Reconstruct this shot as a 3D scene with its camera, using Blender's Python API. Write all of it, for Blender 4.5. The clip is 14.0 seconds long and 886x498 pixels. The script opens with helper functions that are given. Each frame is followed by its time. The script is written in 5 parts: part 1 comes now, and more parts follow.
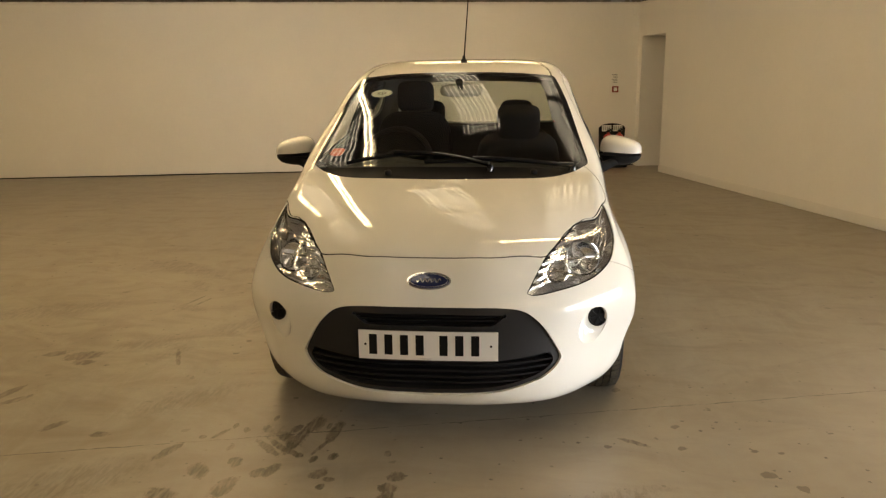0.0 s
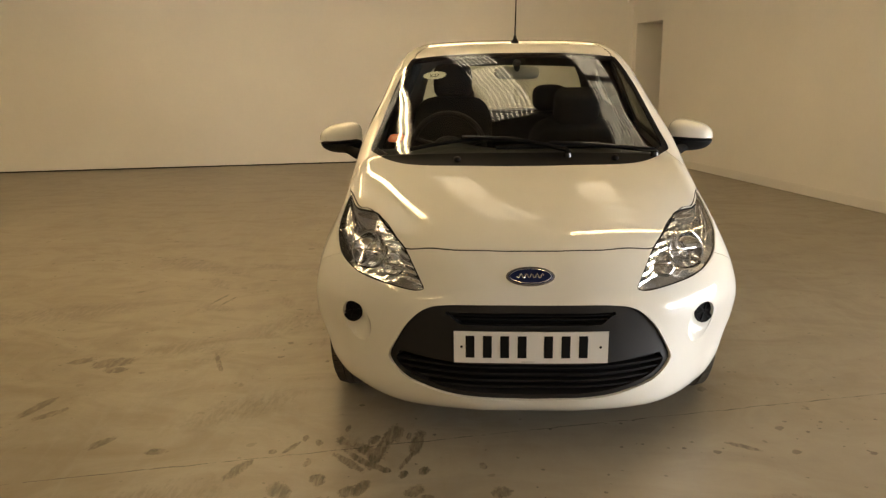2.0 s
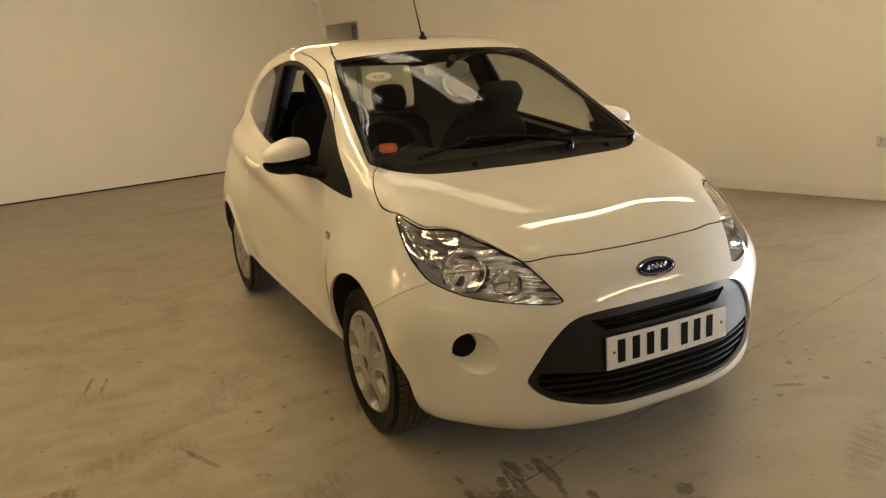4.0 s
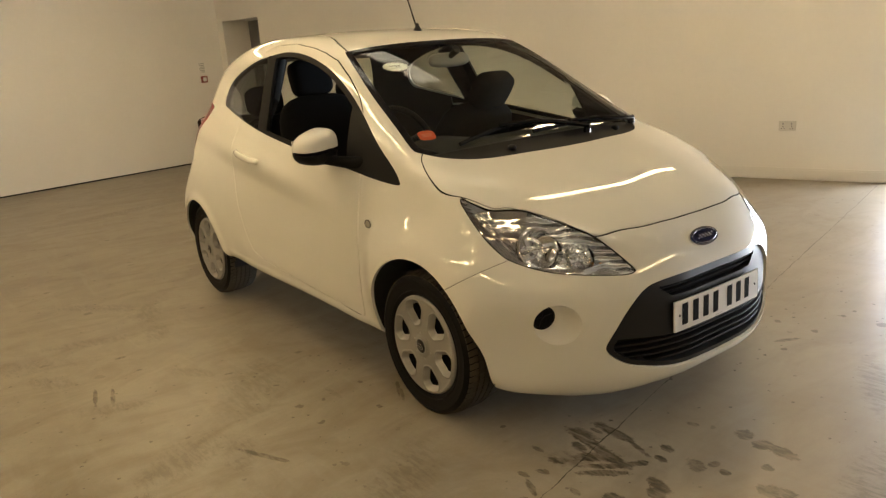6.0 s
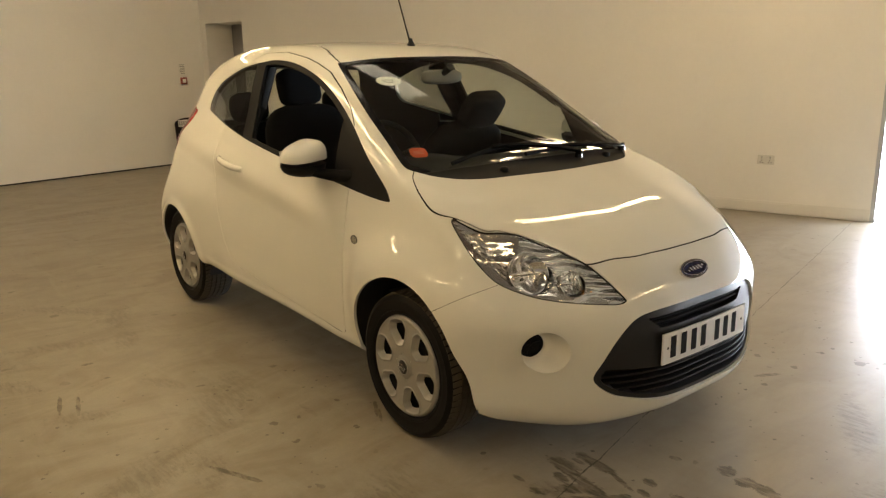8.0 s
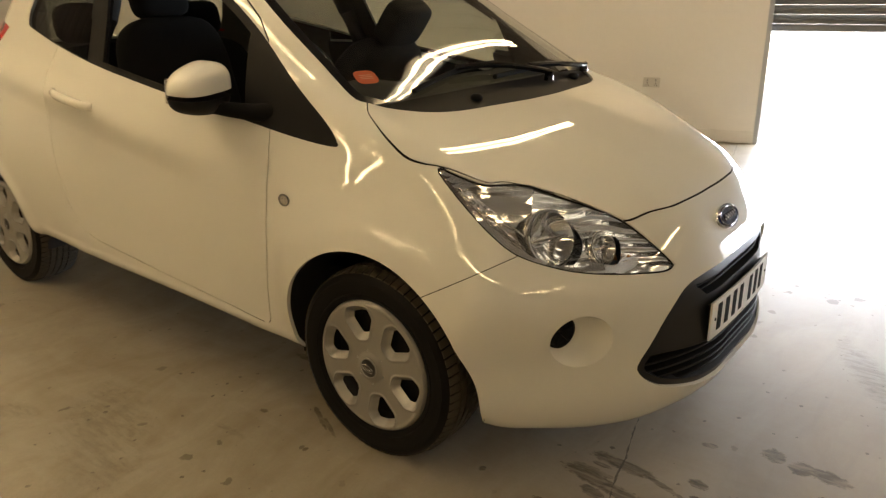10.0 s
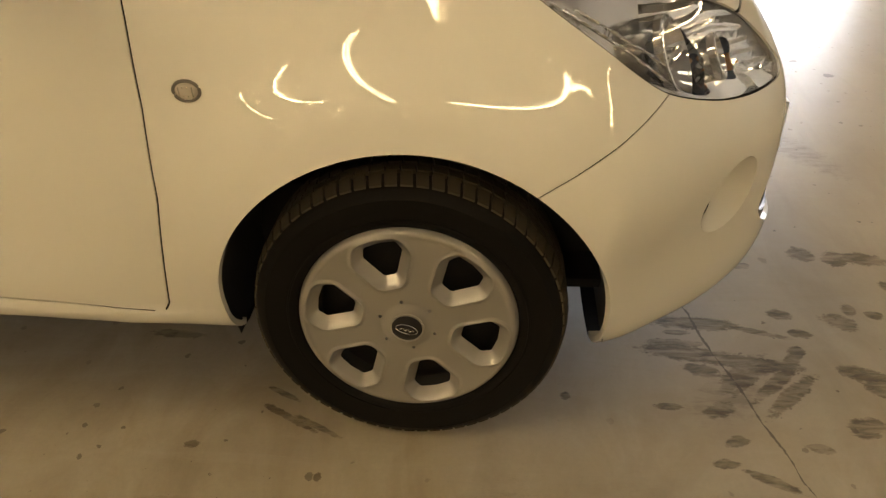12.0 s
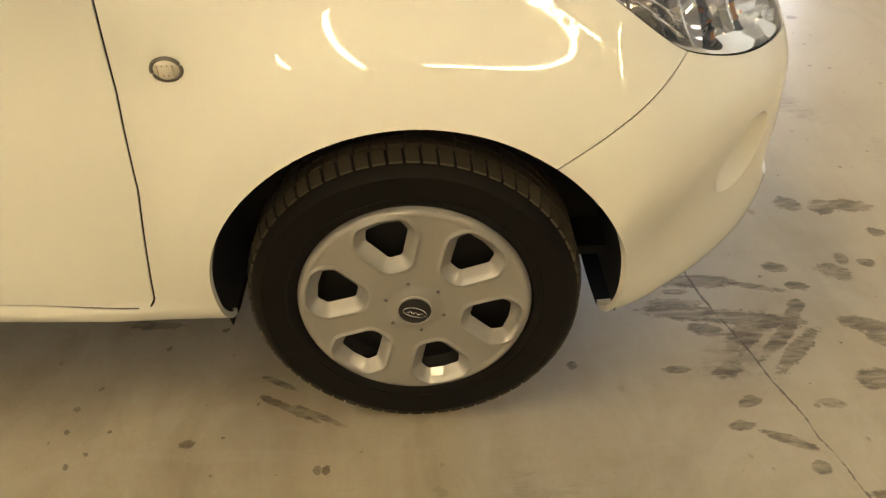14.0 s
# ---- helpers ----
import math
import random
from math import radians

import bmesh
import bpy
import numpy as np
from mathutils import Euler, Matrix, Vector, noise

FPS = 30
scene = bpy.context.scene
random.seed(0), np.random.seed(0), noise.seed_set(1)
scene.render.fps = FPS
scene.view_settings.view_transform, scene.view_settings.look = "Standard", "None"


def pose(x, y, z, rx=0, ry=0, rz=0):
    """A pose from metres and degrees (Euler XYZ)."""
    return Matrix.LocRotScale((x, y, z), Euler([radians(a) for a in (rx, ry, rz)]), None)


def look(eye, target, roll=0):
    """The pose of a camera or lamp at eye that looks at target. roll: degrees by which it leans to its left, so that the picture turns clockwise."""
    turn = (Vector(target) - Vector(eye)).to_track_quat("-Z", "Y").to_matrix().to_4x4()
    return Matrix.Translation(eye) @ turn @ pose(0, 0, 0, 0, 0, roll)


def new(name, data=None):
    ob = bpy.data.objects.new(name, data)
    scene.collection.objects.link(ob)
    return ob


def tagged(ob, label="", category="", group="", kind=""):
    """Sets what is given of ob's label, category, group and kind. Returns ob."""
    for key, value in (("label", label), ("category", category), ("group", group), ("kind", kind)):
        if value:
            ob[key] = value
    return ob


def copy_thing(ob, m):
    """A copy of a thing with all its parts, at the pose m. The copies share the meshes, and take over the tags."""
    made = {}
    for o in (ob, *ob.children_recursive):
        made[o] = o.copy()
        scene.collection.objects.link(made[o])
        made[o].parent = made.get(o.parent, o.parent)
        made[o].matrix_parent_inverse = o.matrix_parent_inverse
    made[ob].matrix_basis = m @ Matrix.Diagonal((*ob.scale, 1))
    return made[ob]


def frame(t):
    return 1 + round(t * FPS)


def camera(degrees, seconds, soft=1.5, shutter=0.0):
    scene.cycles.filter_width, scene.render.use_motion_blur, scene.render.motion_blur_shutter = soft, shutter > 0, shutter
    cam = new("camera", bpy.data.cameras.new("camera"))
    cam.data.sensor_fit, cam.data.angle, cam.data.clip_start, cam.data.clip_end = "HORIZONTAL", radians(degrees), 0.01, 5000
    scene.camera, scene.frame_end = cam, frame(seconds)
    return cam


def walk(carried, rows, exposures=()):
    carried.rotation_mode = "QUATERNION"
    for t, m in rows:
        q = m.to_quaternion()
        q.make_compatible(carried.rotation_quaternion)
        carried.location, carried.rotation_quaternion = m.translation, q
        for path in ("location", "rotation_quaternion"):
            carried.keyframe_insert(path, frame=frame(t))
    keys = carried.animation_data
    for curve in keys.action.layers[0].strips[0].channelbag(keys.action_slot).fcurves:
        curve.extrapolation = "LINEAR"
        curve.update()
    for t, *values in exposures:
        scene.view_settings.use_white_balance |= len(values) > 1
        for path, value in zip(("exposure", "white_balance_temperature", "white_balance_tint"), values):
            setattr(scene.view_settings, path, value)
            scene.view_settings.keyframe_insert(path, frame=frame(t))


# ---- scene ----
cam = camera(60.8, 14.0, soft=1.3, shutter=0.15)
PATH = [
    (0, (0.315, -3.415, 1.402), (0.127, -1.473, 0.962), -0.6),
    (0.5, (0.314, -3.413, 1.401), (0.123, -1.471, 0.964), -0.2),
    (1, (0.295, -3.409, 1.395), (0.099, -1.467, 0.961), -0.6),
    (1.5, (0.143, -3.365, 1.364), (-0.03, -1.42, 0.929), -0.8),
    (2, (-0.177, -3.2, 1.352), (-0.27, -1.256, 0.892), -0.7),
    (2.5, (-0.541, -3.081, 1.342), (-0.406, -1.143, 0.866), -1.4),
    (3, (-0.98, -2.955, 1.358), (-0.563, -1.071, 0.833), -1.7),
    (3.5, (-1.286, -2.813, 1.384), (-0.725, -0.966, 0.864), -3.6),
    (3.7, (-1.456, -2.709, 1.38), (-0.763, -0.9, 0.885), -3.7),
    (5.8, (-2.339, -2.286, 1.381), (-1.193, -0.736, 0.851), -4.6),
    (6, (-2.34, -2.277, 1.391), (-1.187, -0.725, 0.88), -4.3),
    (6.5, (-2.346, -2.276, 1.396), (-1.177, -0.716, 0.948), -3.6),
    (7, (-2.352, -2.282, 1.397), (-1.169, -0.728, 0.967), -3.1),
    (7.2, (-2.359, -2.288, 1.394), (-1.167, -0.741, 0.966), -2.6),
    (9.3, (-2.335, -1.857, 1.424), (-1.06, -0.427, 0.852), 0.8),
    (9.5, (-2.256, -1.795, 1.322), (-0.941, -0.4, 0.751), 0.2),
    (9.7, (-2.215, -1.649, 1.311), (-0.849, -0.327, 0.688), 0.1),
    (10, (-2.185, -1.346, 1.309), (-0.688, -0.195, 0.651), -0.5),
    (10.5, (-2.123, -0.999, 1.256), (-0.52, -0.106, 0.462), -1.8),
    (11, (-2.048, -0.654, 1.201), (-0.361, -0.036, 0.322), -3.7),
    (11.5, (-1.978, -0.378, 1.155), (-0.27, -0.019, 0.178), -2.3),
    (12, (-1.843, -0.179, 1.134), (-0.172, -0.015, 0.047), -2.2),
    (12.5, (-1.773, -0.101, 1.126), (-0.146, -0.016, -0.034), -1.1),
    (13, (-1.761, -0.075, 1.121), (-0.163, -0.048, -0.081), -0.0),
    (13.5, (-1.763, -0.073, 1.122), (-0.159, -0.046, -0.072), -0.8),
    (14, (-1.76, -0.073, 1.127), (-0.155, -0.049, -0.065), -2.7),
]
walk(cam, [(t, look(eye, target, roll)) for t, eye, target, roll in PATH], [(0, 2.65, 6800, 10), (3.6, 2.70, 6720, 10), (6.0, 2.79, 6270, 9), (7.2, 2.79, 6250, 9), (9.5, 2.60, 6350, 10), (10.0, 2.60, 6400, 10), (10.5, 2.44, 6500, 10), (11.0, 2.52, 6600, 10), (11.6, 2.68, 6600, 10), (12.3, 3.22, 6350, 9), (13, 3.54, 6000, 7), (14, 3.64, 5950, 6)])

# ---- light: warm tube lights under a warehouse roof, rooflights, and daylight from a half-open roller door ----
ROOM = 15.0                                   # the side wall's turn against the car, degrees
CORNER = Vector((2.23, 9.12, 0))
ALONG = Vector((math.sin(radians(ROOM)), -math.cos(radians(ROOM)), 0))     # down the side wall, from the corner
INTO = Vector((math.cos(radians(ROOM)), math.sin(radians(ROOM)), 0))       # out through the side wall
BACK = Vector((-math.cos(radians(11.5)), -math.sin(radians(11.5)), 0))     # along the rear wall, from the corner
SIDE = Matrix.Translation(CORNER) @ Matrix((ALONG, INTO, (0, 0, 1))).transposed().to_4x4()   # x down the wall, y outwards
REAR = Matrix.Translation(CORNER) @ Matrix((BACK, (BACK.y, -BACK.x, 0), (0, 0, 1))).transposed().to_4x4()
world = bpy.data.worlds.new("world")
scene.world = world
world.use_nodes = True
sky = world.node_tree.nodes.new("ShaderNodeTexSky")
sky.sky_type, sky.sun_disc, sky.sun_elevation, sky.sun_rotation = "NISHITA", False, radians(60), radians(217)
sky.dust_density, sky.ozone_density = 8.0, 0.3
world.node_tree.links.new(sky.outputs[0], world.node_tree.nodes["Background"].inputs[0])
world.node_tree.nodes["Background"].inputs[1].default_value = 0.15
sun = new("sun", bpy.data.lights.new("sun", "SUN"))
sun.data.energy, sun.data.angle, sun.data.color = 4.5, radians(0.6), (1, 0.95, 0.88)
sun.matrix_world = look((0, 0, 30), (9, 12, 0))
# daylight in the roller door's opening
DOOR_S, DOOR_E, DOOR_GAP = 9.0, 13.0, 0.93
day = new("daylight", bpy.data.lights.new("daylight", "AREA"))
day.data.shape, day.data.size, day.data.size_y, day.data.energy, day.data.color = "RECTANGLE", DOOR_E - DOOR_S, DOOR_GAP, 50, (0.86, 0.91, 1.0)
_at = SIDE @ Vector(((DOOR_S + DOOR_E) / 2, 0.30, DOOR_GAP / 2))
day.matrix_world = look(_at, _at - INTO)
TUBE_POWER = 7.6
TUBE_COLOUR = (1.0, 0.71, 0.355)


# ---- materials ----
def material(name, base, rough=0.5, metal=0.0, **more):
    m = bpy.data.materials.new(name)
    m.use_nodes = True
    b = m.node_tree.nodes["Principled BSDF"]
    b.inputs["Base Color"].default_value = (*base, 1)
    b.inputs["Roughness"].default_value, b.inputs["Metallic"].default_value = rough, metal
    for key, value in more.items():
        b.inputs[key.replace("_", " ")].default_value = value
    return m


class Nodes:
    """Short hand for a material's nodes."""

    def __init__(self, m):
        self.tree, self.m = m.node_tree, m
        self.bsdf = m.node_tree.nodes.get("Principled BSDF")

    def node(self, kind, **values):
        n = self.tree.nodes.new("ShaderNode" + kind)
        for key, value in values.items():
            if key in n.inputs:
                n.inputs[key].default_value = value
            else:
                setattr(n, key, value)
        return n

    def link(self, a, b):
        self.tree.links.new(a, b)

    def coords(self, scale=(1, 1, 1), kind="Object"):
        t, mp = self.node("TexCoord"), self.node("Mapping")
        mp.inputs["Scale"].default_value = scale
        self.link(t.outputs[kind], mp.inputs[0])
        return mp.outputs[0]

    def noise(self, vec, scale, detail=5, rough=0.55, distort=0.0):
        n = self.node("TexNoise")
        n.inputs["Scale"].default_value, n.inputs["Detail"].default_value = scale, detail
        n.inputs["Roughness"].default_value, n.inputs["Distortion"].default_value = rough, distort
        self.link(vec, n.inputs["Vector"])
        return n.outputs["Fac"]

    def ramp(self, fac, stops):
        r = self.node("ValToRGB")
        el = r.color_ramp.elements
        while len(el) < len(stops):
            el.new(0.5)
        for e, (p, c) in zip(el, stops):
            e.position, e.color = p, (*c, 1) if len(c) == 3 else c
        self.link(fac, r.inputs[0])
        return r.outputs[0]

    def mix(self, fac, a, b, blend="MIX"):
        n = self.node("Mix", data_type="RGBA", blend_type=blend)
        for sock, v in ((n.inputs[0], fac), (n.inputs[6], a), (n.inputs[7], b)):
            if hasattr(v, "is_linked"):
                self.link(v, sock)
            elif isinstance(v, (int, float)):
                sock.default_value = v
            else:
                sock.default_value = (*v, 1)
        return n.outputs[2]

    def math(self, op, a, b=0.0, c=None):
        n = self.node("Math", operation=op)
        for sock, v in zip(n.inputs, (a, b, c)):
            if v is None:
                continue
            if hasattr(v, "is_linked"):
                self.link(v, sock)
            else:
                sock.default_value = v
        return n.outputs[0]

    def bump(self, height, strength=0.3, distance=0.01):
        b = self.node("Bump", Strength=strength, Distance=distance)
        self.link(height, b.inputs["Height"])
        self.link(b.outputs[0], self.bsdf.inputs["Normal"])


paint = material("white_paint", (0.75, 0.742, 0.685), 0.5, 0.0, Coat_Weight=1.0, Coat_Roughness=0.010, Specular_IOR_Level=0.05)
black_plastic = material("black_plastic", (0.009, 0.009, 0.010), 0.62, 0.0, Specular_IOR_Level=0.14)
gloss_black = material("gloss_black", (0.008, 0.008, 0.009), 0.12)
rubber = material("tyre_rubber", (0.0055, 0.005, 0.0046), 0.62, 0.0, Specular_IOR_Level=0.16)
tread_rubber = material("tread_rubber", (0.070, 0.060, 0.043), 0.85, 0.0, Specular_IOR_Level=0.2)
silver = material("silver_trim", (0.31, 0.30, 0.28), 0.42, 0.35, Coat_Weight=0.8, Coat_Roughness=0.08)
steel = material("steel", (0.30, 0.30, 0.31), 0.45, 0.6)
glow = bpy.data.materials.new("tube_glow")
glow.use_nodes = True
_b = glow.node_tree.nodes["Principled BSDF"]
_b.inputs["Emission Color"].default_value, _b.inputs["Emission Strength"].default_value = (*TUBE_COLOUR, 1), TUBE_POWER
roof_glow = bpy.data.materials.new("rooflight_sheet")
roof_glow.use_nodes = True
_b = roof_glow.node_tree.nodes["Principled BSDF"]
_b.inputs["Emission Color"].default_value, _b.inputs["Emission Strength"].default_value = (1.0, 0.86, 0.62, 1), 0.75
def see_through(name, tint, gloss=1.0, rough=0.0):
    """Thin glass: it lets light straight through and mirrors by Fresnel."""
    m = bpy.data.materials.new(name)
    m.use_nodes = True
    n = Nodes(m)
    m.node_tree.nodes.remove(n.bsdf)
    out = m.node_tree.nodes["Material Output"]
    t, g, mx, f = n.node("BsdfTransparent"), n.node("BsdfGlossy"), n.node("MixShader"), n.node("LayerWeight")
    t.inputs[0].default_value = (*tint, 1)
    g.inputs["Roughness"].default_value = rough
    f.inputs["Blend"].default_value = 0.5
    grazing = n.math("POWER", f.outputs["Facing"], 5.0)
    n.link(n.math("MINIMUM", n.math("MULTIPLY", n.math("ADD", n.math("MULTIPLY", grazing, 0.92), 0.055), gloss), 1.0), mx.inputs[0])
    n.link(t.outputs[0], mx.inputs[1])
    n.link(g.outputs[0], mx.inputs[2])
    n.link(mx.outputs[0], out.inputs[0])
    return m


glass = see_through("window_glass", (0.86, 0.90, 0.86), 1.5)
tinted = see_through("tinted_glass", (0.42, 0.44, 0.42), 1.5)
lens = see_through("lamp_lens", (0.96, 0.97, 0.97), 1.2)
gap_dark = material("panel_gap", (0.008, 0.008, 0.008), 0.8, 0.0, Specular_IOR_Level=0.1)
grille_black = material("grille_black", (0.013, 0.013, 0.014), 0.45, 0.0, Specular_IOR_Level=0.3)
red_lens = material("red_lens", (0.35, 0.02, 0.015), 0.1)
lining_grey = material("cabin_lining", (0.075, 0.07, 0.065), 0.8)
cabin_black = material("cabin_black", (0.012, 0.012, 0.013), 0.6, 0.0, Specular_IOR_Level=0.25)
liner_black = material("arch_liner", (0.012, 0.012, 0.012), 0.7)
steel_black = material("wheel_steel", (0.006, 0.006, 0.007), 0.5, 0.0, Specular_IOR_Level=0.2)
cap_black = material("cap_black", (0.012, 0.012, 0.014), 0.3)
chrome = material("chrome", (0.78, 0.78, 0.78), 0.08, 1.0)
lamp_chrome = material("lamp_chrome", (0.95, 0.95, 0.95), 0.09, 0.86)
_n = Nodes(lamp_chrome)
_wave = _n.node("TexWave", wave_type="BANDS", bands_direction="Z", wave_profile="SIN", Scale=12.0, Distortion=4.0, Detail=2.0)
_n.link(_n.coords((0.6, 0.6, 1)), _wave.inputs["Vector"])
_n.bump(_wave.outputs["Fac"], 0.55, 0.012)
bowl_chrome = material("bowl_chrome", (0.95, 0.95, 0.95), 0.06, 0.92)
lamp_dark = material("lamp_dark_chrome", (0.76, 0.73, 0.70), 0.09, 0.9)
_n = Nodes(lamp_dark)
_wave = _n.node("TexWave", wave_type="BANDS", bands_direction="DIAGONAL", wave_profile="SAW", Scale=15.0, Distortion=1.2, Detail=1.0)
_n.link(_n.coords((0.4, 0.4, 2.2)), _wave.inputs["Vector"])
_n.bump(_wave.outputs["Fac"], 0.8, 0.012)
amber = material("amber_bulb", (0.75, 0.33, 0.10), 0.15)
plate_white = material("plate_white", (0.72, 0.72, 0.70), 0.35)
tape_grey = material("grey_plastic", (0.30, 0.30, 0.29), 0.4)
bezel_grey = material("bezel_grey", (0.10, 0.095, 0.085), 0.35)
badge_blue = material("badge_blue", (0.012, 0.020, 0.085), 0.12, 0.2, Coat_Weight=1.0)
repeater_lens = material("repeater_lens", (0.62, 0.58, 0.50), 0.12, 0.35, Coat_Weight=1.0)
paper = material("sticker_paper", (0.80, 0.82, 0.76), 0.7)
sticker_red = material("sticker_red", (0.62, 0.08, 0.02), 0.5)
sticker_pale = material("sticker_pale", (0.70, 0.25, 0.15), 0.5)
seat_cloth = material("seat_cloth", (0.011, 0.011, 0.012), 0.95, 0.0, Specular_IOR_Level=0.2)
mirror_grey = material("mirror_grey", (0.30, 0.29, 0.26), 0.5)


def painted_board(name, base, bump=0.05):
    """Rolled emulsion: faint blotches, scuffs low down and a fine stipple."""
    m = material(name, base, 0.62)
    n = Nodes(m)
    v = n.coords()
    blotch = n.noise(v, 0.9, 4, 0.6)
    fine = n.noise(v, 26, 3, 0.6)
    c = n.mix(0.5, n.ramp(blotch, [(0.3, tuple(x * 0.93 for x in base)), (0.7, tuple(min(x * 1.03, 0.86) for x in base))]), n.ramp(fine, [(0.35, tuple(x * 0.97 for x in base)), (0.65, base)]))
    marks = n.ramp(n.noise(n.coords((0.6, 0.6, 4.0)), 3.2, 8, 0.7), [(0.70, (0, 0, 0)), (0.80, (1, 1, 1))])
    n.link(n.mix(n.math("MULTIPLY", marks, 0.25), c, tuple(x * 0.78 for x in base)), n.bsdf.inputs["Base Color"])
    n.bump(n.noise(v, 180, 2), bump, 0.002)
    return m


wall_paint = painted_board("wall_paint", (0.76, 0.74, 0.70))
skirting_paint = painted_board("skirting_paint", (0.70, 0.68, 0.64))


def make_concrete():
    """Power-floated slab: cloudy tone, trowel scuffs, dark oil marks in known places, specks and a saw-cut joint."""
    m = material("concrete", (0.30, 0.28, 0.25), 0.4, 0.0, Specular_IOR_Level=0.55)
    n = Nodes(m)
    v = n.coords()
    cloud, cloud2 = n.noise(v, 0.55, 6, 0.6, 0.6), n.noise(v, 2.7, 7, 0.68, 0.4)
    base = n.mix(0.5, n.ramp(cloud, [(0.28, (0.196, 0.168, 0.120)), (0.52, (0.272, 0.240, 0.180)), (0.75, (0.325, 0.292, 0.228))]), n.ramp(cloud2, [(0.28, (0.152, 0.128, 0.088)), (0.50, (0.274, 0.242, 0.182)), (0.78, (0.36, 0.328, 0.26))]))
    grain = n.noise(v, 95, 4, 0.7)
    base = n.mix(n.ramp(grain, [(0.38, (0.13, 0.13, 0.13)), (0.6, (0, 0, 0))]), base, (0.16, 0.148, 0.128))
    # broad brown blotches, soft-edged and drawn out by mopping
    blotch = n.noise(n.coords((1.0, 1.7, 1.0)), 1.9, 5, 0.62, 1.4)
    base = n.mix(n.math("MULTIPLY", n.ramp(blotch, [(0.44, (0, 0, 0)), (0.70, (1, 1, 1))]), 0.58), base, (0.150, 0.116, 0.068))
    # paler floor by the roller door: daylight put into the colour, with drifting edges
    daylit_at = n.node("Mapping", vector_type="TEXTURE")
    daylit_at.inputs["Location"].default_value = tuple(CORNER)
    daylit_at.inputs["Rotation"].default_value = (0, 0, math.atan2(ALONG.y, ALONG.x))
    n.link(v, daylit_at.inputs[0])
    daylit_sep = n.node("SeparateXYZ")
    n.link(daylit_at.outputs[0], daylit_sep.inputs[0])
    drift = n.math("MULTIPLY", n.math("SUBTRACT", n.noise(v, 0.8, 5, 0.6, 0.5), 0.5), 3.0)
    across = n.ramp(n.math("DIVIDE", n.math("ADD", daylit_sep.outputs[0], drift), 20.0), [(0.39, (0, 0, 0)), (0.48, (1, 1, 1))])
    inwards = n.ramp(n.math("DIVIDE", n.math("SUBTRACT", drift, daylit_sep.outputs[1]), 20.0), [(0.23, (1, 1, 1)), (0.37, (0, 0, 0))])
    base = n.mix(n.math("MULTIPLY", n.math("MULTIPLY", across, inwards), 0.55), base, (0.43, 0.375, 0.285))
    # long faint wipe marks
    wipe = n.noise(n.coords((1.0, 5.5, 1.0)), 1.1, 6, 0.62, 1.2)
    base = n.mix(n.math("MULTIPLY", n.ramp(wipe, [(0.52, (0, 0, 0)), (0.80, (1, 1, 1))]), 0.30), base, (0.17, 0.15, 0.125))
    # oil: ragged patches, worn through in streaks, and fainter old stains
    sep = n.node("SeparateXYZ")
    n.link(v, sep.inputs[0])
    jag, jag_fine = n.noise(v, 24, 8, 0.70, 0.6), n.noise(n.coords((120, 44, 1)), 1.0, 5, 0.7, 1.0)
    streak = n.noise(n.coords((46, 11, 1)), 1.0, 5, 0.65, 0.5)
    crust = n.noise(n.coords((70, 26, 1)), 1.0, 5, 0.7, 0.8)

    def spread(stains, grow):
        total = None
        for x, y, rx, ry, turn in stains:
            at = n.node("Mapping", vector_type="TEXTURE")
            at.inputs["Location"].default_value = (x, y, 0)
            at.inputs["Rotation"].default_value = (0, 0, radians(turn))
            at.inputs["Scale"].default_value = (rx * grow, ry * grow, 1)
            if total is None:
                n.link(v, at.inputs[0])
            else:                              # one after the other, which keeps the shader small
                after = n.node("VectorMath", operation="MULTIPLY_ADD")
                after.inputs[1].default_value = (1e-9, 1e-9, 1e-9)
                n.link(total, after.inputs[0])
                n.link(v, after.inputs[2])
                n.link(after.outputs[0], at.inputs[0])
            size = n.node("VectorMath", operation="LENGTH")
            n.link(at.outputs[0], size.inputs[0])
            total = size.outputs["Value"] if total is None else n.math("MINIMUM", total, size.outputs["Value"])
        return n.math("SUBTRACT", 1.0, total)

    ragged = n.math("ADD", n.math("MULTIPLY", n.math("SUBTRACT", jag, 0.5), 1.25), n.math("MULTIPLY", n.math("SUBTRACT", jag_fine, 0.5), 0.9))
    fresh = n.ramp(n.math("ADD", spread(OIL_FRONT + OIL_NEAR + OIL_SIDE, 1.40), ragged), [(0.04, (0, 0, 0)), (0.26, (1, 1, 1))])
    faded = n.ramp(n.math("ADD", spread(OIL_OLD, 1.4), ragged), [(0.10, (0, 0, 0)), (0.55, (1, 1, 1))])
    base = n.mix(n.math("MULTIPLY", n.math("MULTIPLY", faded, n.ramp(streak, [(0.42, (0.2, 0.2, 0.2)), (0.58, (1, 1, 1))])), 0.42), base, (0.085, 0.067, 0.042))
    worn = n.ramp(streak, [(0.38, (0.34, 0.34, 0.34)), (0.58, (1, 1, 1))])
    tar = n.mix(n.ramp(crust, [(0.43, (0, 0, 0)), (0.60, (1, 1, 1))]), (0.070, 0.047, 0.020), (0.020, 0.013, 0.006))
    oil = n.math("MULTIPLY", fresh, worn)
    base = n.mix(n.math("MULTIPLY", oil, 0.84), base, tar)
